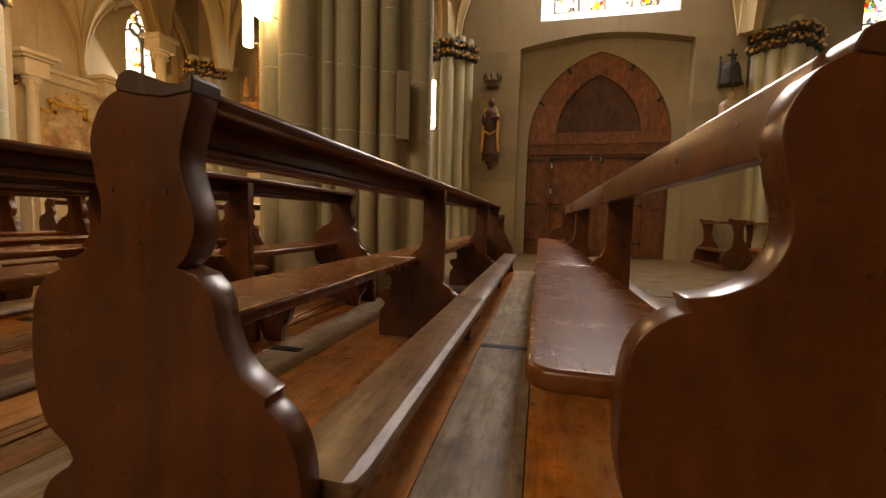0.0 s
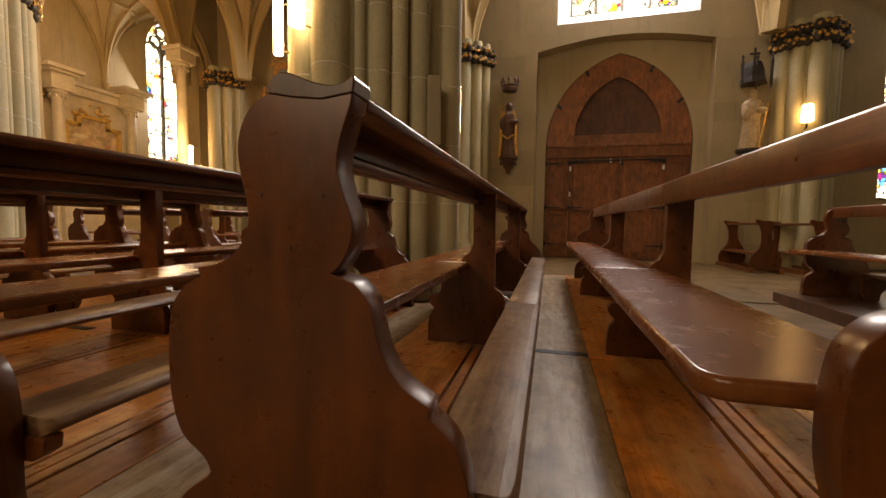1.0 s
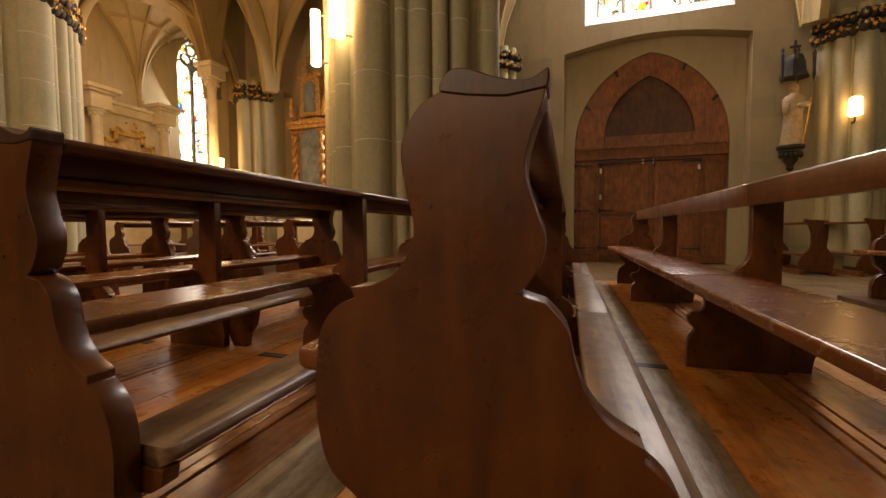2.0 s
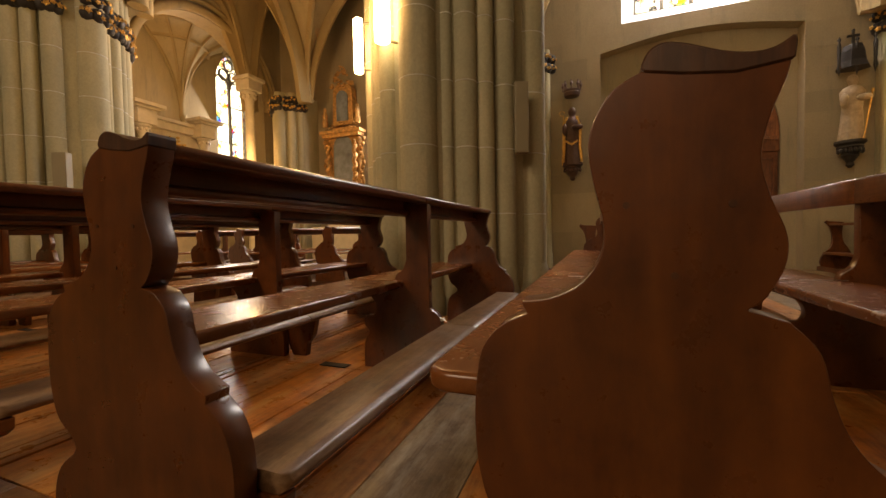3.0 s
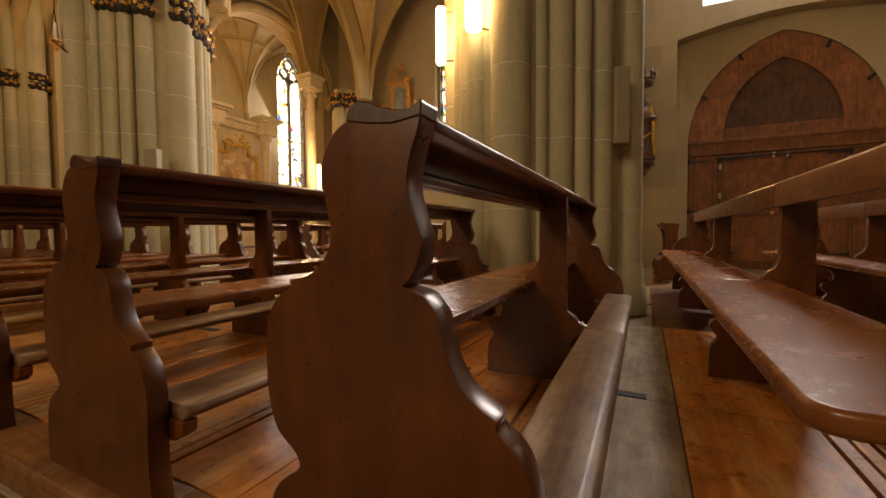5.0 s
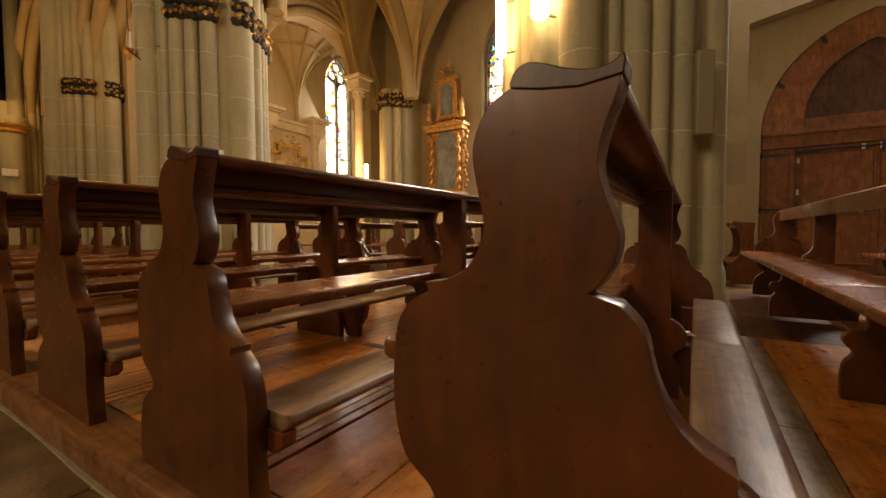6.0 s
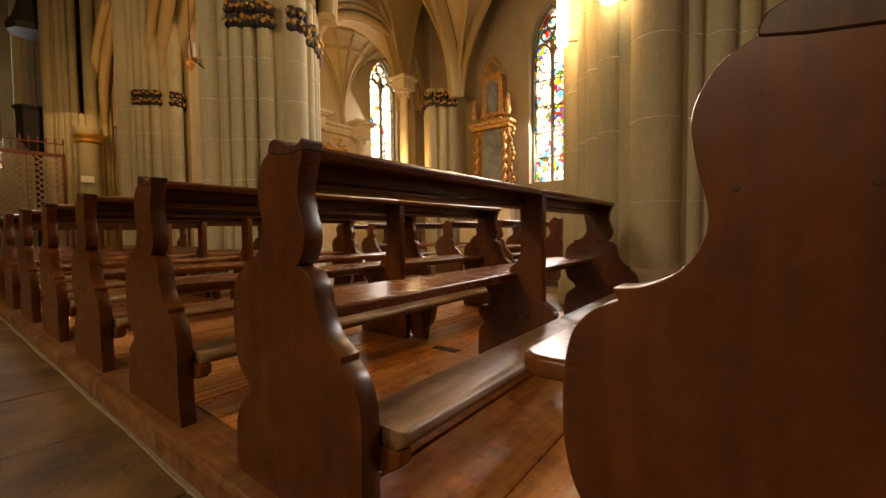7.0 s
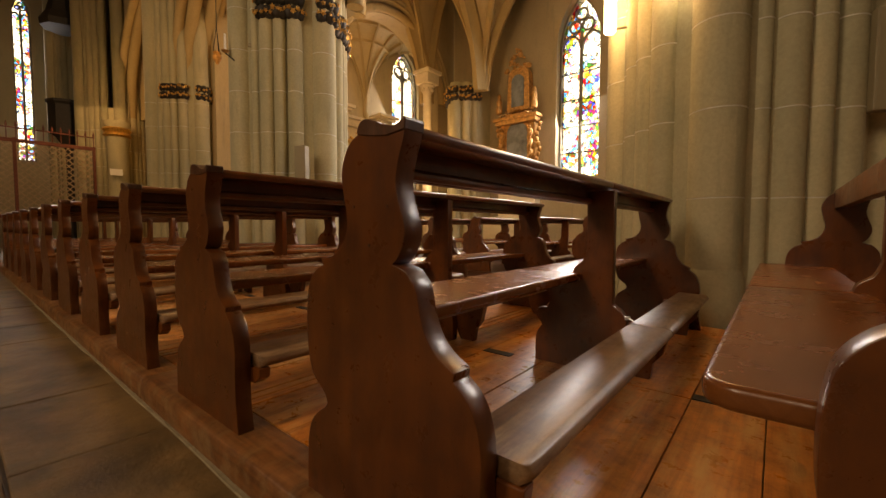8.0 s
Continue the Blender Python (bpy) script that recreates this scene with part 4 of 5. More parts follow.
# fan of ribs and plaster webs that springs from the chapel end wall
def fan_vault(py, spread):
    root = thing("chapel_vault", "pale plaster vault with a net of slender stone ribs", "vault", "chapel vaults", "structure")

    def at(turn, s, drop=0.0):
        a = radians(turn)
        reach = spread * (1 - math.cos(s * math.pi / 2)) / max(0.55, math.cos(a) * 0.25 + 0.75)
        return (END_X + 0.04 + (reach + drop) * math.cos(a), py + reach * math.sin(a), 4.55 + 2.75 * math.sin(s * math.pi / 2) - drop)

    turns, steps = [-88 + 176 * k / 24 for k in range(25)], [k / 14 for k in range(15)]
    bm = bmesh.new()
    g = [[bm.verts.new(at(a, q)) for q in steps] for a in turns]
    for i in range(24):
        for k in range(14):
            bm.faces.new((g[i][k], g[i][k + 1], g[i + 1][k + 1], g[i + 1][k]))
    bmesh.ops.remove_doubles(bm, verts=bm.verts, dist=0.0005)
    part("web", finish(bm, smooth=40), M_VAULT, root)
    rib = [(-0.035, 0.03), (-0.03, -0.05), (0.03, -0.05), (0.035, 0.03)]
    for a in (-84, -50, -18, 18, 50, 84):
        bm = bmesh.new()
        sweep(bm, [at(a, 0.02 + 0.98 * k / 18, 0.02) for k in range(19)], rib)
        part("rib", finish(bm, smooth=50), M_RIB, root)
    for q in (0.60, 0.78, 0.93):
        bm = bmesh.new()
        sweep(bm, [at(-84 + 168 * k / 24, q, 0.02) for k in range(25)], rib)
        part("cross_rib", finish(bm, smooth=50), M_RIB, root)
    bm = bmesh.new()
    lathe(bm, (END_X + 0.10, py, 4.30), [(0.02, 0.0), (0.06, 0.08), (0.10, 0.22), (0.11, 0.30)], 10)
    part("corbel", finish(bm, smooth=50), M_RIB, root)


fan_vault(8.75, 1.75)
fan_vault(4.75, 2.0)


# ---- altars ----
def scrollwork(bm, c, w, h, seed, axis="y", n=26, d=0.05):
    """A lively carved crest of curls and leaves in a plane."""
    rnd = random.Random(seed)
    for k in range(n):
        u = rnd.uniform(-1, 1)
        v = rnd.uniform(0, 1) * (1 - abs(u) ** 1.3)
        r = rnd.uniform(0.16, 0.32) * min(w, h) * 0.5
        p = (c[0], c[1] + u * w / 2, c[2] + v * h) if axis == "y" else (c[0] + u * w / 2, c[1], c[2] + v * h)
        rr = (d, r, r * 0.7) if axis == "y" else (r, d, r * 0.7)
        blob(bm, p, rr, 7)


def chapel_altar():
    root = thing("chapel_altar", "marble altarpiece with columns and a gilt-framed painting", "altar")
    x = END_X + 0.5
    root.location = (0, -0.10, 0)
    bm = bmesh.new()
    box(bm, END_X + 0.01, x - 0.1, 6.9, 9.5, FLOOR_Z, 4.12)
    box(bm, END_X + 0.01, x + 0.5, 7.1, 9.3, FLOOR_Z, 0.95)
    part("back_wall", finish(bm, 0.02), M_MARBLE, root)
    for y in (7.25, 9.10):
        column(root, x + 0.15, y, 1.0, 3.87, 0.13, M_MARBLE, M_MARBLE)
        bm = bmesh.new()
        box(bm, x - 0.09, x + 0.35, y - 0.24, y + 0.24, FLOOR_Z, 1.0)
        part("pedestal", finish(bm, 0.02), M_MARBLE, root)
        bm = bmesh.new()
        box(bm, x - 0.09, x + 0.38, y - 0.26, y + 0.26, 3.872, 4.27)
        box(bm, x - 0.09, x + 0.46, y - 0.34, y + 0.34, 4.27, 4.34)
        box(bm, x - 0.09, x + 0.54, y - 0.42, y + 0.42, 4.34, 4.44)
        part("cornice_block", finish(bm, 0.015), M_MARBLE, root)
    bm = bmesh.new()
    box(bm, x - 0.098, x + 0.08, 7.52, 8.83, 3.92, 4.14)
    box(bm, x - 0.098, x + 0.16, 7.52, 8.83, 4.14, 4.24)
    part("entablature", finish(bm, 0.015), M_MARBLE, root)
    y0, y1 = 7.50, 8.86
    bm = bmesh.new()
    prism(bm, [(y0, 1.45), (y1, 1.45), (y1, 3.18), (y1 - 0.3, 3.18), (y1 - 0.3, 3.42), (y0 + 0.3, 3.42), (y0 + 0.3, 3.18), (y0, 3.18)], x - 0.08, x - 0.04, "x")
    part("painting", finish(bm), M_CANVAS, root, "dim oil painting in warm browns")
    frame_pts = [(y0, 1.45), (y1, 1.45), (y1, 3.18), (y1 - 0.3, 3.18), (y1 - 0.3, 3.42), (y0 + 0.3, 3.42), (y0 + 0.3, 3.18), (y0, 3.18)]
    bm = bmesh.new()
    for (a, b), (c, d) in zip(frame_pts, frame_pts[1:] + frame_pts[:1]):
        lo, hi = sorted((a, c)), sorted((b, d))
        box(bm, x - 0.078, x + 0.03, lo[0] - 0.05, lo[1] + 0.05, hi[0] - 0.05, hi[1] + 0.05)
    part("picture_frame", finish(bm, 0.012), M_FRAME, root, "stepped gilded picture frame")
    bm = bmesh.new()
    scrollwork(bm, (x + 0.02, 8.18, 3.42), 1.1, 0.42, 7)
    tagged(part("frame_crest", finish(bm, smooth=60), M_FRAME, root, "carved gilded crest"), kind="stuff")
    # painted figures, as soft shapes of colour
    for y, z, w, h, m in ((8.02, 2.72, 0.10, 0.20, M_BLUSH), (8.14, 2.52, 0.16, 0.10, M_BLUSH), (7.88, 2.86, 0.22, 0.07, M_MARBLE), (8.42, 2.90, 0.18, 0.06, M_PALE), (8.34, 2.40, 0.11, 0.18, M_MARBLE), (7.84, 2.42, 0.12, 0.16, M_ROSE), (8.55, 2.62, 0.07, 0.15, M_ROSE), (8.2, 2.05, 0.4, 0.12, M_PALE)):
        bm = bmesh.new()
        blob(bm, (x - 0.04, y, z), (0.008, w, h), 14)
        part("painted_shape", finish(bm, smooth=80), m, root)


chapel_altar()


def side_altar():
    root = thing("side_altar", "gilded baroque retable with two blue-grey paintings", "altar")
    cx, y = -6.58, AISLE_Y - 0.32
    bm = bmesh.new()
    box(bm, cx - 0.75, cx + 0.75, y - 0.45, AISLE_Y - 0.002, FLOOR_Z, 0.95)
    box(bm, cx - 0.55, cx + 0.55, y, AISLE_Y - 0.004, 0.952, 1.75)
    part("altar_table", finish(bm, 0.02), M_MARBLE, root)
    bm = bmesh.new()
    o = [(cx - 0.50, 1.75), (cx + 0.50, 1.75), (cx + 0.50, 3.45), (cx + 0.36, 3.70), (cx - 0.36, 3.70), (cx - 0.50, 3.45)]
    prism(bm, o, y + 0.05, AISLE_Y - 0.006)
    part("lower_case", finish(bm, 0.02), M_OLDGOLD, root)
    bm = bmesh.new()
    prism(bm, [(cx - 0.30, 1.85)] + [(cx - 0.30 * math.cos(math.pi * k / 12), 3.15 + 0.30 * math.sin(math.pi * k / 12)) for k in range(13)] + [(cx + 0.30, 1.85)], y + 0.02, y + 0.048)
    part("lower_painting", finish(bm), M_CANVAS_BLUE, root, "blue-grey arched oil painting")
    for s in (-1, 1):
        bm = bmesh.new()
        sweep(bm, [(cx + s * 0.42 + 0.03 * math.cos(k * 0.9), y - 0.04 + 0.03 * math.sin(k * 0.9), 1.80 + 1.5 * k / 40) for k in range(41)], [(0.055 * math.cos(a * math.tau / 8), 0.055 * math.sin(a * math.tau / 8)) for a in range(8)], (0, 1, 0))
        part("twisted_column", finish(bm, smooth=60), M_OLDGOLD, root, "twisted gilded column")
        bm = bmesh.new()
        lathe(bm, (cx + s * 0.52, y - 0.02, 3.72), [(0.07, 0), (0.09, 0.1), (0.06, 0.24), (0.075, 0.33), (0.05, 0.40), (0.055, 0.47), (0.02, 0.53)], 10)
        part("finial_figure", finish(bm, smooth=60), M_OLDGOLD, root)
    bm = bmesh.new()
    box(bm, cx - 0.58, cx + 0.58, y - 0.10, y + 0.2, 3.40, 3.50)
    box(bm, cx - 0.64, cx + 0.64, y - 0.14, y + 0.2, 3.502, 3.58)
    scrollwork(bm, (cx, y - 0.06, 3.6), 1.0, 0.25, 3, "x", 16)
    part("cornice", finish(bm, 0.0, 50), M_OLDGOLD, root)
    bm = bmesh.new()
    prism(bm, [(cx - 0.34, 3.75), (cx + 0.34, 3.75), (cx + 0.30, 4.72), (cx + 0.2, 4.86), (cx - 0.2, 4.86), (cx - 0.30, 4.72)], y + 0.06, AISLE_Y - 0.01)
    part("upper_case", finish(bm, 0.02), M_OLDGOLD, root)
    bm = bmesh.new()
    prism(bm, [(cx - 0.18, 3.86)] + [(cx - 0.18 * math.cos(math.pi * k / 10), 4.50 + 0.18 * math.sin(math.pi * k / 10)) for k in range(11)] + [(cx + 0.18, 3.86)], y + 0.03, y + 0.058)
    part("upper_painting", finish(bm), M_CANVAS_BLUE, root, "small dark oil painting")
    for w, zz, hh, sd in ((0.7, 4.80, 0.55, 5), (0.3, 5.15, 0.25, 6)):
        bm = bmesh.new()
        scrollwork(bm, (cx, y + 0.05, zz), w, hh, sd, "x", 22)
        tagged(part("crest", finish(bm, smooth=60), M_OLDGOLD, root, "carved gilded crest"), kind="stuff")
    for s in (-1, 1):
        bm = bmesh.new()
        for k in range(12):
            z = 1.9 + 0.13 * k
            blob(bm, (cx + s * (0.58 + 0.05 * math.sin(k * 1.3)), y + 0.08, z), (0.06, 0.04, 0.08), 7)
        tagged(part("carved_wing", finish(bm, smooth=60), M_OLDGOLD, root, "carved gilded side leaves"), kind="stuff")


side_altar()


# ---- statues ----
def draped(bm, c, h, w):
    """A plain standing form in a long folded robe."""
    prof = [(0.95, 0), (1.0, 0.05), (0.92, 0.15), (0.85, 0.3), (0.78, 0.5), (0.95, 0.66), (0.98, 0.74), (0.70, 0.80), (0.32, 0.83), (0.30, 0.85), (0.42, 0.89), (0.44, 0.93), (0.3, 0.98), (0.08, 1.0)]
    seg, rings = 36, []
    for r, z in prof:
        fold = 0.10 * max(0.0, 1 - z / 0.6)
        rings.append([bm.verts.new((c[0] + w * r * (1 + fold * math.cos(9 * a)) * math.cos(a), c[1] + 0.75 * w * r * (1 + fold * math.cos(9 * a)) * math.sin(a), c[2] + h * z)) for a in (k * math.tau / seg for k in range(seg))])
    for p, q in zip(rings, rings[1:]):
        for k in range(seg):
            bm.faces.new((p[k], p[(k + 1) % seg], q[(k + 1) % seg], q[k]))
    bm.faces.new(rings[0][::-1])
    bm.faces.new(rings[-1])


def statue(name, x, y, z, h, mat, label):
    bm = bmesh.new()
    draped(bm, (x, y, z), h, h * 0.155)
    blob(bm, (x + h * 0.09, y - h * 0.12, z + h * 0.62), (h * 0.10, h * 0.06, h * 0.05), 10)
    blob(bm, (x - h * 0.12, y - h * 0.06, z + h * 0.60), (h * 0.05, h * 0.07, h * 0.12), 10)
    return tagged(part(name, finish(bm, smooth=55), mat), label, "statue", "wall statues")


SX, SY = -0.54, WALL_Y - 0.16
statue("statue", SX, SY, 2.14, 1.20, M_ROBE, "dark painted robed statue with gilt cloak on a bracket")
bm = bmesh.new()
for s in (-1, 1):
    sweep(bm, [(SX + s * 0.10, SY - 0.06, 3.12), (SX + s * 0.17, SY - 0.04, 2.87), (SX + s * 0.16, SY - 0.05, 2.49), (SX + s * 0.19, SY - 0.03, 2.17)], [(-0.03, -0.05), (0.03, -0.05), (0.03, 0.05), (-0.03, 0.05)], (0, 1, 0))
sweep(bm, [(SX - 0.15, SY - 0.13, 2.62), (SX, SY - 0.16, 2.52), (SX + 0.12, SY - 0.13, 2.60)], [(-0.02, -0.03), (0.02, -0.03), (0.02, 0.03), (-0.02, 0.03)], (0, 1, 0))
tagged(part("gilded_cloak", finish(bm, 0.01, 50), M_GOLD), "gilded cloak hanging round the dark statue", "cloak")
bm = bmesh.new()
tube(bm, (SX - 0.20, SY - 0.08, 2.1), (SX - 0.17, SY - 0.10, 3.15), 0.010, seg=8)
for k in range(10):
    a = k * math.pi * 1.6 / 9
    blob(bm, (SX - 0.20 + 0.05 * math.cos(a), SY - 0.1, 3.2 + 0.05 * math.sin(a)), (0.013, 0.013, 0.013), 6)
tagged(part("crozier", finish(bm, smooth=60), M_GOLD), "thin gilded staff beside the dark statue", "staff")


def console(x, y, z, h, r, mat, label):
    root = thing("statue_bracket", label, "bracket", "statue brackets")
    bm = bmesh.new()
    lathe(bm, (x, y, z), [(0.02, 0), (r * 0.3, h * 0.1), (r * 0.22, h * 0.2), (r * 0.6, h * 0.45), (r * 0.55, h * 0.55), (r * 0.9, h * 0.75), (r * 0.85, h * 0.82), (r * 1.05, h * 0.9), (r * 1.05, h)], 14)
    part("corbel", finish(bm, smooth=40), mat, root)
    bm = bmesh.new()
    for k in range(9):
        a = math.pi + math.pi * k / 8
        blob(bm, (x + r * 0.8 * math.cos(a), y + r * 0.8 * math.sin(a), z + h * 0.62), (r * 0.16, r * 0.16, h * 0.12), 6)
    tagged(part("leaf_carving", finish(bm, smooth=60), mat, root), kind="stuff")


console(SX, SY, 1.78, 0.358, 0.20, M_ROBE, "carved wooden wall bracket under the dark statue")
crown = thing("carved_crown", "dark carved wooden crown canopy on the wall", "crown")
bm = bmesh.new()
lathe(bm, (SX + 0.0, SY, 3.55), [(0.05, 0.0), (0.15, 0.02), (0.17, 0.08), (0.16, 0.10), (0.18, 0.14), (0.17, 0.15)], 16)
part("band", finish(bm, smooth=40), M_ROBE, crown)
for k in range(8):
    a = k * math.tau / 8
    px, py = SX + 0.18 * math.cos(a), SY + 0.18 * math.sin(a)
    bm = bmesh.new()
    lathe(bm, (px, py, 3.69), [(0.018, 0), (0.012, 0.05), (0.035, 0.09), (0.03, 0.12), (0.012, 0.15), (0.018, 0.17), (0.004, 0.19)], 8)
    part("crown_point", finish(bm, smooth=60), M_ROBE, crown)
TX, TY = 4.10, WALL_Y - 0.16
statue("statue", TX, TY, 2.17, 1.14, M_PALE, "pale robed statue holding a staff on a dark bracket")
console(TX - 0.02, TY, 1.70, 0.468, 0.20, M_BLACK, "dark tiered wooden wall bracket under the pale statue")
bm = bmesh.new()
tube(bm, (TX + 0.20, TY - 0.14, 2.95), (TX + 0.10, TY - 0.12, 2.14), 0.012, seg=8)
tube(bm, (TX + 0.20, TY - 0.14, 2.95), (TX + 0.21, TY - 0.14, 3.0), 0.02, seg=8)
tagged(part("staff", finish(bm, smooth=60), M_GOLD), "slim gilded staff held by the pale statue", "staff")
canopy = thing("statue_canopy", "dark carved gothic canopy with a cross above the statue", "canopy")
bm = bmesh.new()
lathe(bm, (TX, TY, 3.40), [(0.24, 0.0), (0.19, 0.12), (0.17, 0.30), (0.13, 0.40), (0.03, 0.42)], 6)
part("hood", finish(bm), M_BLACK, canopy)
for dx, dz in ((-0.24, 0.0), (0.0, -0.02), (0.24, 0.0)):
    bm = bmesh.new()
    lathe(bm, (TX + dx, TY - 0.12, 3.28 + dz), [(0.004, 0), (0.03, 0.12), (0.022, 0.2), (0.03, 0.5), (0.012, 0.56), (0.03, 0.60), (0.004, 0.65)], 8)
    part("pinnacle", finish(bm, smooth=50), M_BLACK, canopy)
bm = bmesh.new()
box(bm, TX - 0.018, TX + 0.018, TY - 0.02, TY + 0.02, 3.80, 4.08)
box(bm, TX - 0.085, TX + 0.085, TY - 0.018, TY + 0.018, 3.95, 3.99)
part("cross", finish(bm, 0.006), M_BLACK, canopy)


# ---- fittings on the piers ----
def tube_lamp(x, y, z0, z1, r, nx, ny, label):
    root = thing("tube_lamp", label, "lamp", "tube lamps")
    bm = bmesh.new()
    lathe(bm, (x, y, z0), [(r * 0.8, 0), (r, 0.01), (r, z1 - z0 - 0.01), (r * 0.8, z1 - z0)], 16)
    part("glowing_tube", finish(bm, smooth=50), M_TUBE, root, "bright white glowing tube")
    bm = bmesh.new()
    for z in (z0 + 0.03, z1 - 0.05):
        tube(bm, (x, y, z), (x - nx * 0.16, y - ny * 0.16, z), 0.012, seg=8)
    part("wall_arm", finish(bm), M_GREY, root)


tube_lamp(-2.40, 3.26, 2.386, 2.95, 0.05, -0.95, -0.3, "vertical glowing tube lamp fixed to a pier shaft")
tube_lamp(-1.84, 2.76, 2.39, 3.15, 0.07, -0.6, -0.8, "wide vertical glowing tube lamp fixed to a pier shaft")
tube_lamp(-0.76, 4.50, 1.78, 2.36, 0.045, 0.6, 0.8, "vertical glowing tube lamp behind a pier")
tube_lamp(-8.55, 8.02, 1.85, 2.55, 0.05, -0.5, -0.86, "slim vertical glowing tube lamp on a wall respond")
lamp = thing("wall_lamp", "small glowing amber wall lamp on a bracket", "lamp")
bm = bmesh.new()
lathe(bm, (4.80, 8.28, 2.55), [(0.07, 0), (0.10, 0.02), (0.085, 0.30), (0.06, 0.32)], 16)
part("shade", finish(bm, smooth=50), M_SHADE, lamp, "glowing amber glass shade")
bm = bmesh.new()
tube(bm, (4.80, 8.28, 2.54), (4.80, 8.28, 2.45), 0.015, seg=8)
tube(bm, (4.80, 8.28, 2.46), (4.86, 8.50, 2.46), 0.012, seg=8)
part("bracket", finish(bm, smooth=50), M_IRON, lamp)


def speaker(x, y, z, w, h, d, turn):
    root = thing("column_speaker", "slim grey-green column loudspeaker mounted on a pier", "loudspeaker", "column loudspeakers")
    root.matrix_world = pose(x, y, z, 0, 0, turn)
    bm = bmesh.new()
    box(bm, -w / 2, w / 2, -d / 2, d / 2, 0, h)
    part("cabinet", finish(bm, 0.006), M_GREY, root)
    bm = bmesh.new()
    box(bm, -w / 2 + 0.012, w / 2 - 0.012, -d / 2 - 0.004, -d / 2 - 0.0005, 0.012, h - 0.012)
    part("grille", finish(bm, 0.002), M_GREY, root)
    bm = bmesh.new()
    for zz in (0.08, h - 0.08):
        tube(bm, (0, d / 2, zz), (0, d / 2 + 0.06, zz), 0.012, seg=8)
    part("wall_bracket", finish(bm), M_IRON, root)


speaker(-0.705, 3.27, 1.40, 0.125, 0.64, 0.09, 22)
speaker(-6.36, 2.62, 1.27, 0.17, 0.52, 0.10, 24)

sconce = thing("candle_sconce", "wrought iron candle arm with a pale candle on a pier", "candle holder")
CX, CY, CZ = -7.25, 2.00, 3.10
bm = bmesh.new()
sweep(bm, [(CX + 0.11, CY + 0.42, CZ - 0.02), (CX + 0.08, CY + 0.26, CZ - 0.10), (CX + 0.04, CY + 0.10, CZ - 0.08), (CX, CY, CZ)], [(0.009 * math.cos(a * math.tau / 6), 0.009 * math.sin(a * math.tau / 6)) for a in range(6)])
for k in range(9):
    blob(bm, (CX + 0.06, CY + 0.2 + 0.045 * math.cos(k * 0.7), CZ + 0.045 * math.sin(k * 0.7)), (0.01, 0.012, 0.012), 6)
part("arm", finish(bm, smooth=60), M_IRON, sconce)
bm = bmesh.new()
lathe(bm, (CX, CY, CZ), [(0.012, 0), (0.05, 0.02), (0.055, 0.032), (0.016, 0.032)], 12)
part("drip_pan", finish(bm, smooth=50), M_OLDGOLD, sconce)
bm = bmesh.new()
tube(bm, (CX, CY, CZ + 0.03), (CX, CY, CZ + 0.26), 0.017, 0.014, 10)
part("candle", finish(bm, smooth=50), M_WHITE, sconce, "pale wax candle")
spot = thing("spotlight", "small grey spotlight clamped to a pier", "spotlight")
bm = bmesh.new()
tube(bm, (-7.06, 2.35, 3.24), (-7.14, 2.28, 3.27), 0.026, 0.036, 12)
part("head", finish(bm, 0.003, 50), M_GREY, spot)
bm = bmesh.new()
tube(bm, (-7.07, 2.36, 3.23), (-7.0, 2.50, 3.18), 0.009, seg=8)
part("arm", finish(bm), M_IRON, spot)

hanger = thing("hanging_lamp", "small gilded sanctuary lamp on a long thin chain", "lamp")
HX, HY, HZ = -11.25, 3.5, 4.40
bm = bmesh.new()
lathe(bm, (HX, HY, HZ), [(0.015, 0.0), (0.04, 0.04), (0.09, 0.12), (0.10, 0.18), (0.07, 0.22), (0.09, 0.25), (0.08, 0.28)], 14)
part("bowl", finish(bm, smooth=50), M_OLDGOLD, hanger)
bm = bmesh.new()
for k in range(3):
    a = k * math.tau / 3
    tube(bm, (HX + 0.08 * math.cos(a), HY + 0.08 * math.sin(a), HZ + 0.27), (HX, HY, HZ + 0.85), 0.008, seg=6)
tube(bm, (HX, HY, HZ + 0.85), (HX, HY, 9.0), 0.010, seg=6)
part("chain", finish(bm), M_IRON, hanger)

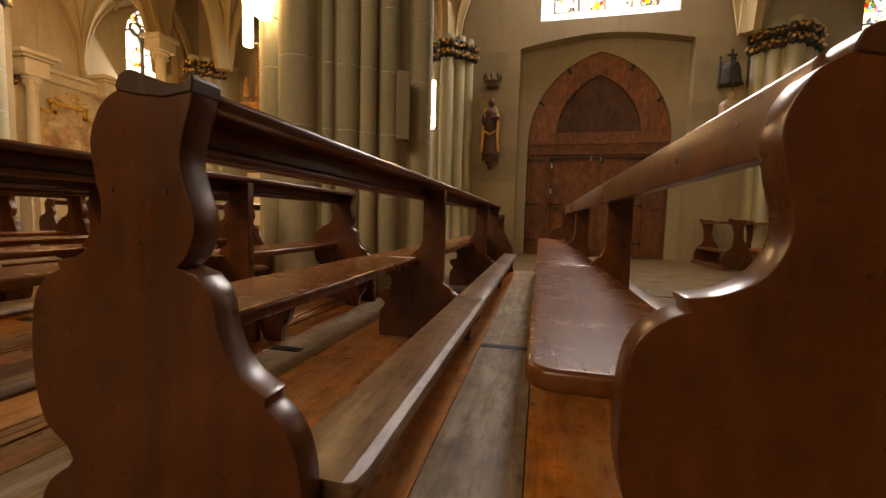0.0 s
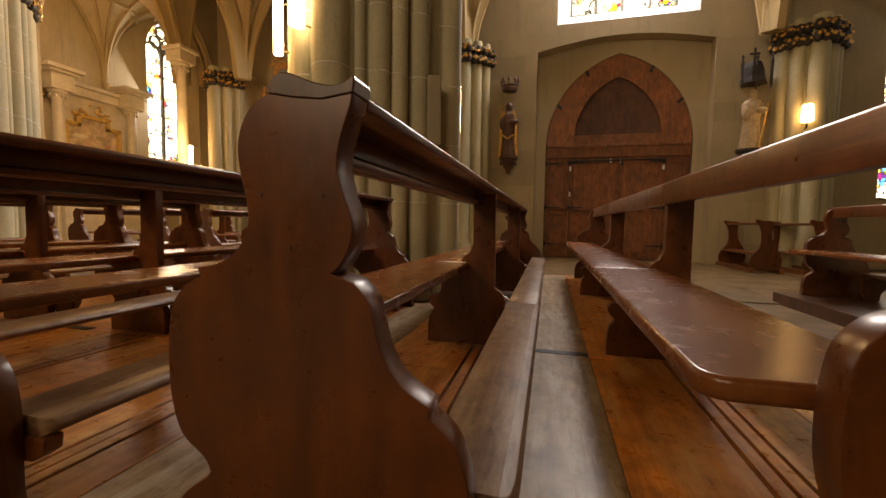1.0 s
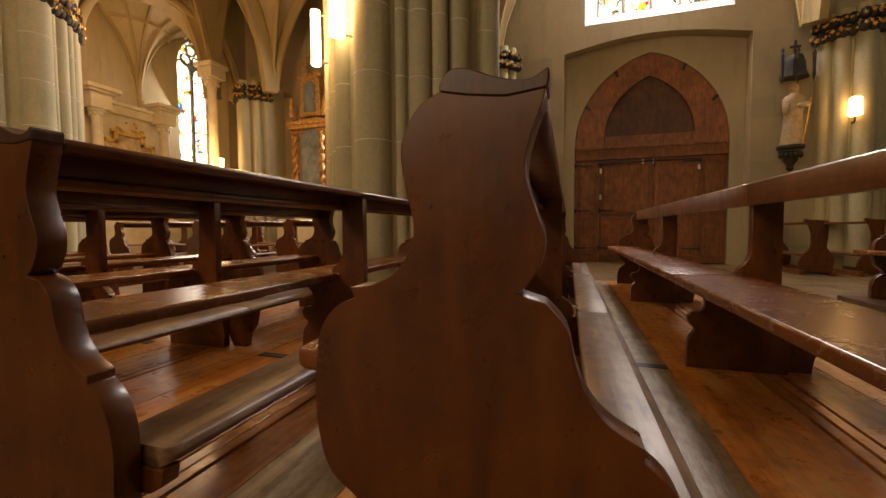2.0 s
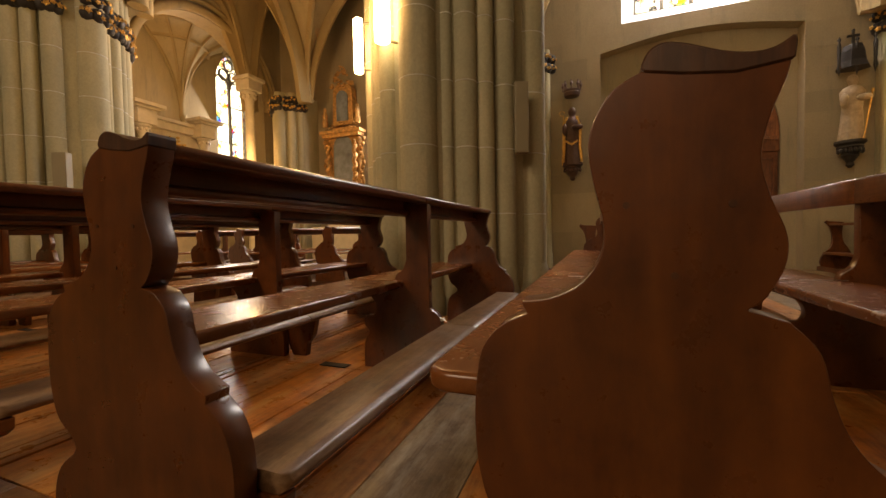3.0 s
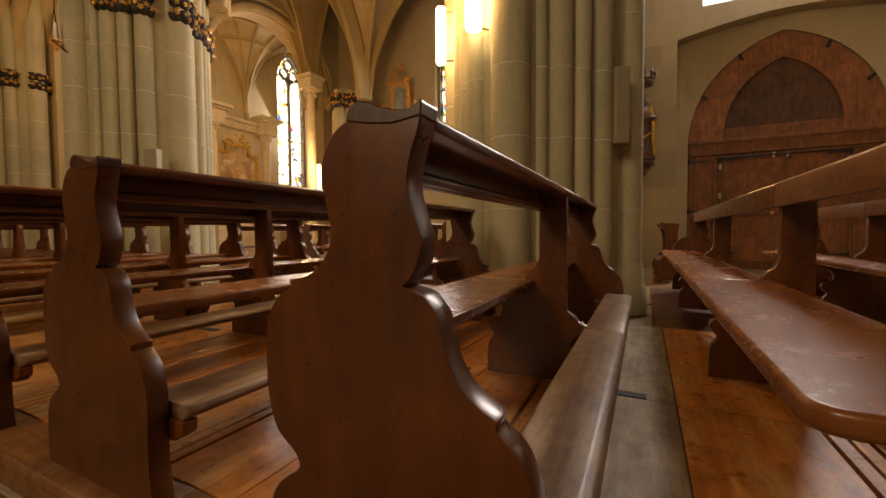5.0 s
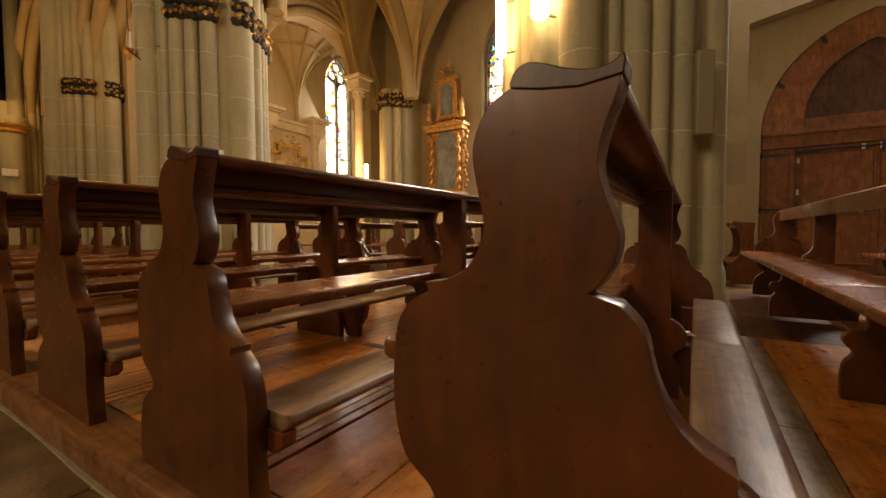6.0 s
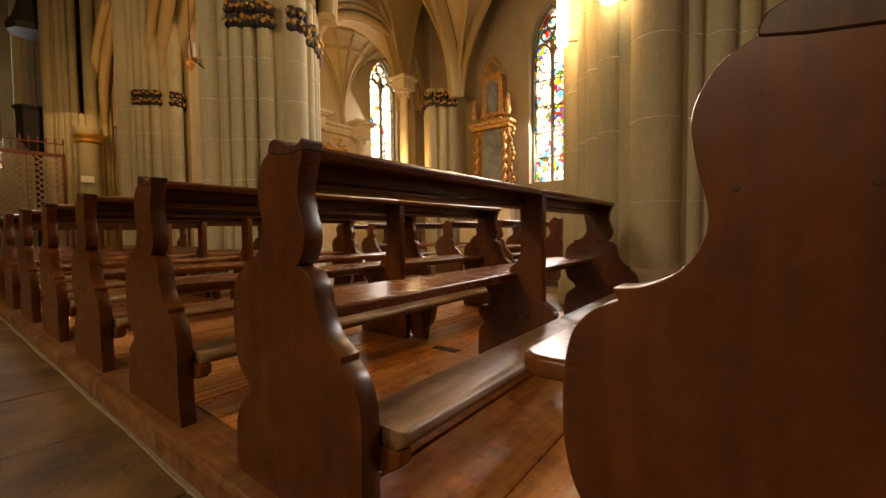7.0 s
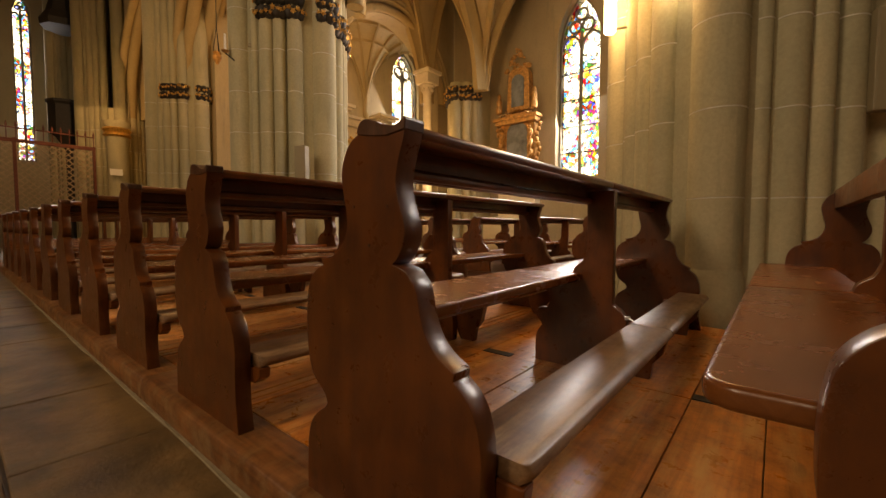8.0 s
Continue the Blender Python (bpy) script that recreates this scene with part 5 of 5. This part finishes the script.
# ---- choir end ----
screen = thing("lattice_screen", "red-railed wooden lattice screen before the choir", "screen")
X = -17.0
bm = bmesh.new()
for z in (0.95, 2.98):
    box(bm, X - 0.04, X + 0.04, -3.0, 2.30, z - 0.05, z + 0.05)
for y in (-3.0, -1.2, 0.62, 2.26):
    box(bm, X - 0.045, X + 0.045, y - 0.035, y + 0.035, FLOOR_Z, 3.05)
part("frame", finish(bm, 0.008), M_REDWOOD, screen, "red painted frame")
for sgn in (-1, 1):
    for k in range(44):
        c = -3.0 + 0.165 * k - (2.0 if sgn > 0 else 0)
        a, b = (c, 1.0), (c + sgn * 1.93 if sgn > 0 else c - 1.93, 2.93)
        pts = [a, b]
        (y0, z0), (y1, z1) = a, b
        lo, hi = 0.0, 1.0
        dy = y1 - y0
        for lim, s in ((-2.96, 1), (2.22, -1)):
            t0 = (lim - y0) / dy
            if s * dy > 0:
                lo = max(lo, t0)
            else:
                hi = min(hi, t0)
        if hi - lo < 0.05:
            continue
        p0 = (X + 0.012 * sgn, y0 + dy * lo, z0 + (z1 - z0) * lo)
        p1 = (X + 0.012 * sgn, y0 + dy * hi, z0 + (z1 - z0) * hi)
        bm = bmesh.new()
        sweep(bm, [p0, p1], [(-0.011, -0.021), (0.011, -0.021), (0.011, 0.021), (-0.011, 0.021)], (1, 0, 0))
        part("lattice_slat", finish(bm), M_PALE, screen)
for k in range(30):
    y = -2.9 + 0.178 * k
    bm = bmesh.new()
    lathe(bm, (X, y, 3.03), [(0.012, 0), (0.012, 0.3), (0.03, 0.34), (0.004, 0.46)], 6)
    part("spike", finish(bm, smooth=50), M_REDWOOD, screen)
bm = bmesh.new()
box(bm, X - 0.03, X + 0.03, -2.98, 2.28, 3.30, 3.33)
part("top_rail", finish(bm), M_REDWOOD, screen)

chancel = pier(-18.6, 3.1, 4.6, False, label="low round-shafted sandstone choir pier with gilt band")
bm = bmesh.new()
lathe(bm, (-17.55, 2.95, FLOOR_Z), [(0.34, 0), (0.34, 1.0), (0.28, 1.1), (0.28, 3.9), (0.36, 4.0), (0.36, 4.1)], 20)
choir_shaft = tagged(part("choir_column", finish(bm, smooth=40), M_PIER), "round sandstone column by the lattice screen", "column")
bm = bmesh.new()
lathe(bm, (0, 0, 0), [(0.30, 3.62), (0.37, 3.66), (0.33, 3.74), (0.39, 3.84), (0.34, 3.9)], 20)
ob = part("gilt_band", finish(bm, smooth=40), M_GOLD, choir_shaft, "gilded carved band")
ob.location = (-17.55, 2.95, FLOOR_Z)
bm = bmesh.new()
box(bm, -17.20, -17.185, 2.66, 2.98, 2.28, 2.48)
tagged(part("notice_card", finish(bm, 0.002), M_WHITE), "blank white notice card fixed to a column", "notice")
pulpit = thing("pulpit", "dark carved wooden pulpit with a canopy by the choir", "pulpit")
bm = bmesh.new()
lathe(bm, (-20.0, 2.15, 3.2), [(0.06, 0), (0.34, 0.5), (0.50, 0.6), (0.50, 1.55), (0.56, 1.62), (0.56, 1.7)], 8)
part("tub", finish(bm), M_BLACK, pulpit)
bm = bmesh.new()
lathe(bm, (-20.0, 2.15, 7.3), [(0.6, 0), (0.62, 0.2), (0.45, 0.5), (0.3, 1.1), (0.12, 1.7), (0.02, 2.2)], 8)
part("canopy", finish(bm), M_BLACK, pulpit)
bm = bmesh.new()
box(bm, -20.5, -20.35, 2.46, 2.62, 4.8, 7.4)
tube(bm, (-20.0, 2.15, 3.3), (-20.0, 2.15, FLOOR_Z), 0.10, seg=12)
part("back_panel", finish(bm, 0.02), M_BLACK, pulpit)
pier(-22.3, 2.9, 12.6, False, label="tall clustered sandstone choir pier")


# ---- wall benches ----
def wall_bench(m, length, label):
    root = thing("kneeling_bench", label, "bench", "small kneeling benches")
    side = smooth_line([(-0.20, 0.04), (-0.235, 0.16), (-0.19, 0.30), (-0.09, 0.42), (-0.07, 0.60), (-0.10, 0.76), (-0.17, 0.86)], 4)
    top = smooth_line([(-0.15, 0.895), (-0.08, 0.875), (0.02, 0.87), (0.09, 0.86)], 3)
    back = smooth_line([(0.085, 0.83), (0.07, 0.70), (0.09, 0.52), (0.17, 0.38), (0.23, 0.22), (0.20, 0.04)], 4)
    for y in (0.0, length - 0.045):
        bm = bmesh.new()
        prism(bm, side + top + back, y, y + 0.045)
        part("end_panel", finish(bm, 0.006, 30), M_PEW, root)
    for name, x0, x1, z0, z1 in (("arm_rest", -0.12, 0.06, 0.80, 0.84), ("kneeling_board", -0.20, 0.06, 0.30, 0.335), ("base_runner", -0.24, -0.18, 0.0, 0.075), ("base_runner", 0.18, 0.24, 0.0, 0.075)):
        bm = bmesh.new()
        box(bm, x0, x1, 0.047 if z0 > 0.1 else -0.06, length - 0.047 if z0 > 0.1 else length + 0.06, z0, z1)
        part(name, finish(bm, 0.006), M_RAIL, root)
    root.matrix_world = m
    return root


wall_bench(pose(3.88, 7.32, FLOOR_Z), 1.32, "small dark wooden kneeling bench beside the wall respond")
wall_bench(pose(4.60, 7.25, FLOOR_Z), 1.32, "small dark wooden kneeling bench behind another bench")
wall_bench(pose(-0.15, 6.2, FLOOR_Z), 1.4, "lighter wooden kneeling bench near the portal")

# drain grating in the floor beside the pier
grate = thing("floor_grating", "small dark iron grating let into the floor", "grating")
for k in range(7):
    bm = bmesh.new()
    box(bm, -0.42 + 0.05 * k, -0.395 + 0.05 * k, 4.25, 4.60, FLOOR_Z - 0.005, FLOOR_Z + 0.006)
    part("bar", finish(bm), M_IRON, grate)
# ---- stone pieces ----
random.seed(11)
paving = thing("aisle_paving", "worn brown-grey flagstones with pale mortar joints", "paving", kind="structure")
row, y = 0, -0.052
while y > -2.6:
    d = (0.42, 0.55, 0.48, 0.62)[row % 4]
    x = -14.0 + 0.37 * (row % 3)
    while x < 3.4:
        w = random.uniform(0.6, 1.05)
        bm = bmesh.new()
        dz = random.uniform(-0.003, 0.003)
        box(bm, x + 0.005, x + w - 0.005, y - d + 0.005, y - 0.005, FLOOR_Z - 0.011, FLOOR_Z + dz)
        for v in bm.verts:
            if v.co.z > FLOOR_Z - 0.005:
                v.co.z += random.uniform(-0.002, 0.002)
        part("flagstone", finish(bm, 0.004, None, 1), M_FLAG, paving)
        x += w
    y -= d
    row += 1
side_paving = thing("side_paving", "worn pale flagstones in front of the portal", "paving", kind="structure")
row, y = 0, 4.2
while y < WALL_Y + 0.2:
    d = (0.5, 0.62, 0.55)[row % 3]
    x = -4.4 + 0.3 * (row % 3)
    while x < 5.2:
        w = random.uniform(0.6, 1.0)
        bm = bmesh.new()
        box(bm, x + 0.004, x + w - 0.004, y + 0.004, min(y + d, WALL_Y + 0.28) - 0.004, FLOOR_Z - 0.011, FLOOR_Z + random.uniform(-0.002, 0.002))
        part("flagstone", finish(bm, 0.004, None, 1), M_FLAG, side_paving)
        x += w
    y += d
    row += 1
ashlar = thing("wall_ashlar", "beige ashlar blocks of the portal wall", "wall", kind="structure")
row, z = 0, FLOOR_Z
while z < 4.7:
    h = (0.42, 0.36, 0.46, 0.38)[row % 4]
    for x0, x1 in ((-1.2, 0.03), (3.50, 4.55)):
        x = x0
        while x < x1 - 0.02:
            w = min(random.uniform(0.45, 0.8), x1 - x)
            if x1 - x - w < 0.15:
                w = x1 - x
            bm = bmesh.new()
            box(bm, x + 0.002, x + w - 0.002, WALL_Y - 0.006, WALL_Y - 0.001, z + 0.002, min(z + h, 4.8) - 0.002)
            part("ashlar_block", finish(bm), M_WALL, ashlar)
            x += w
    z += h
    row += 1
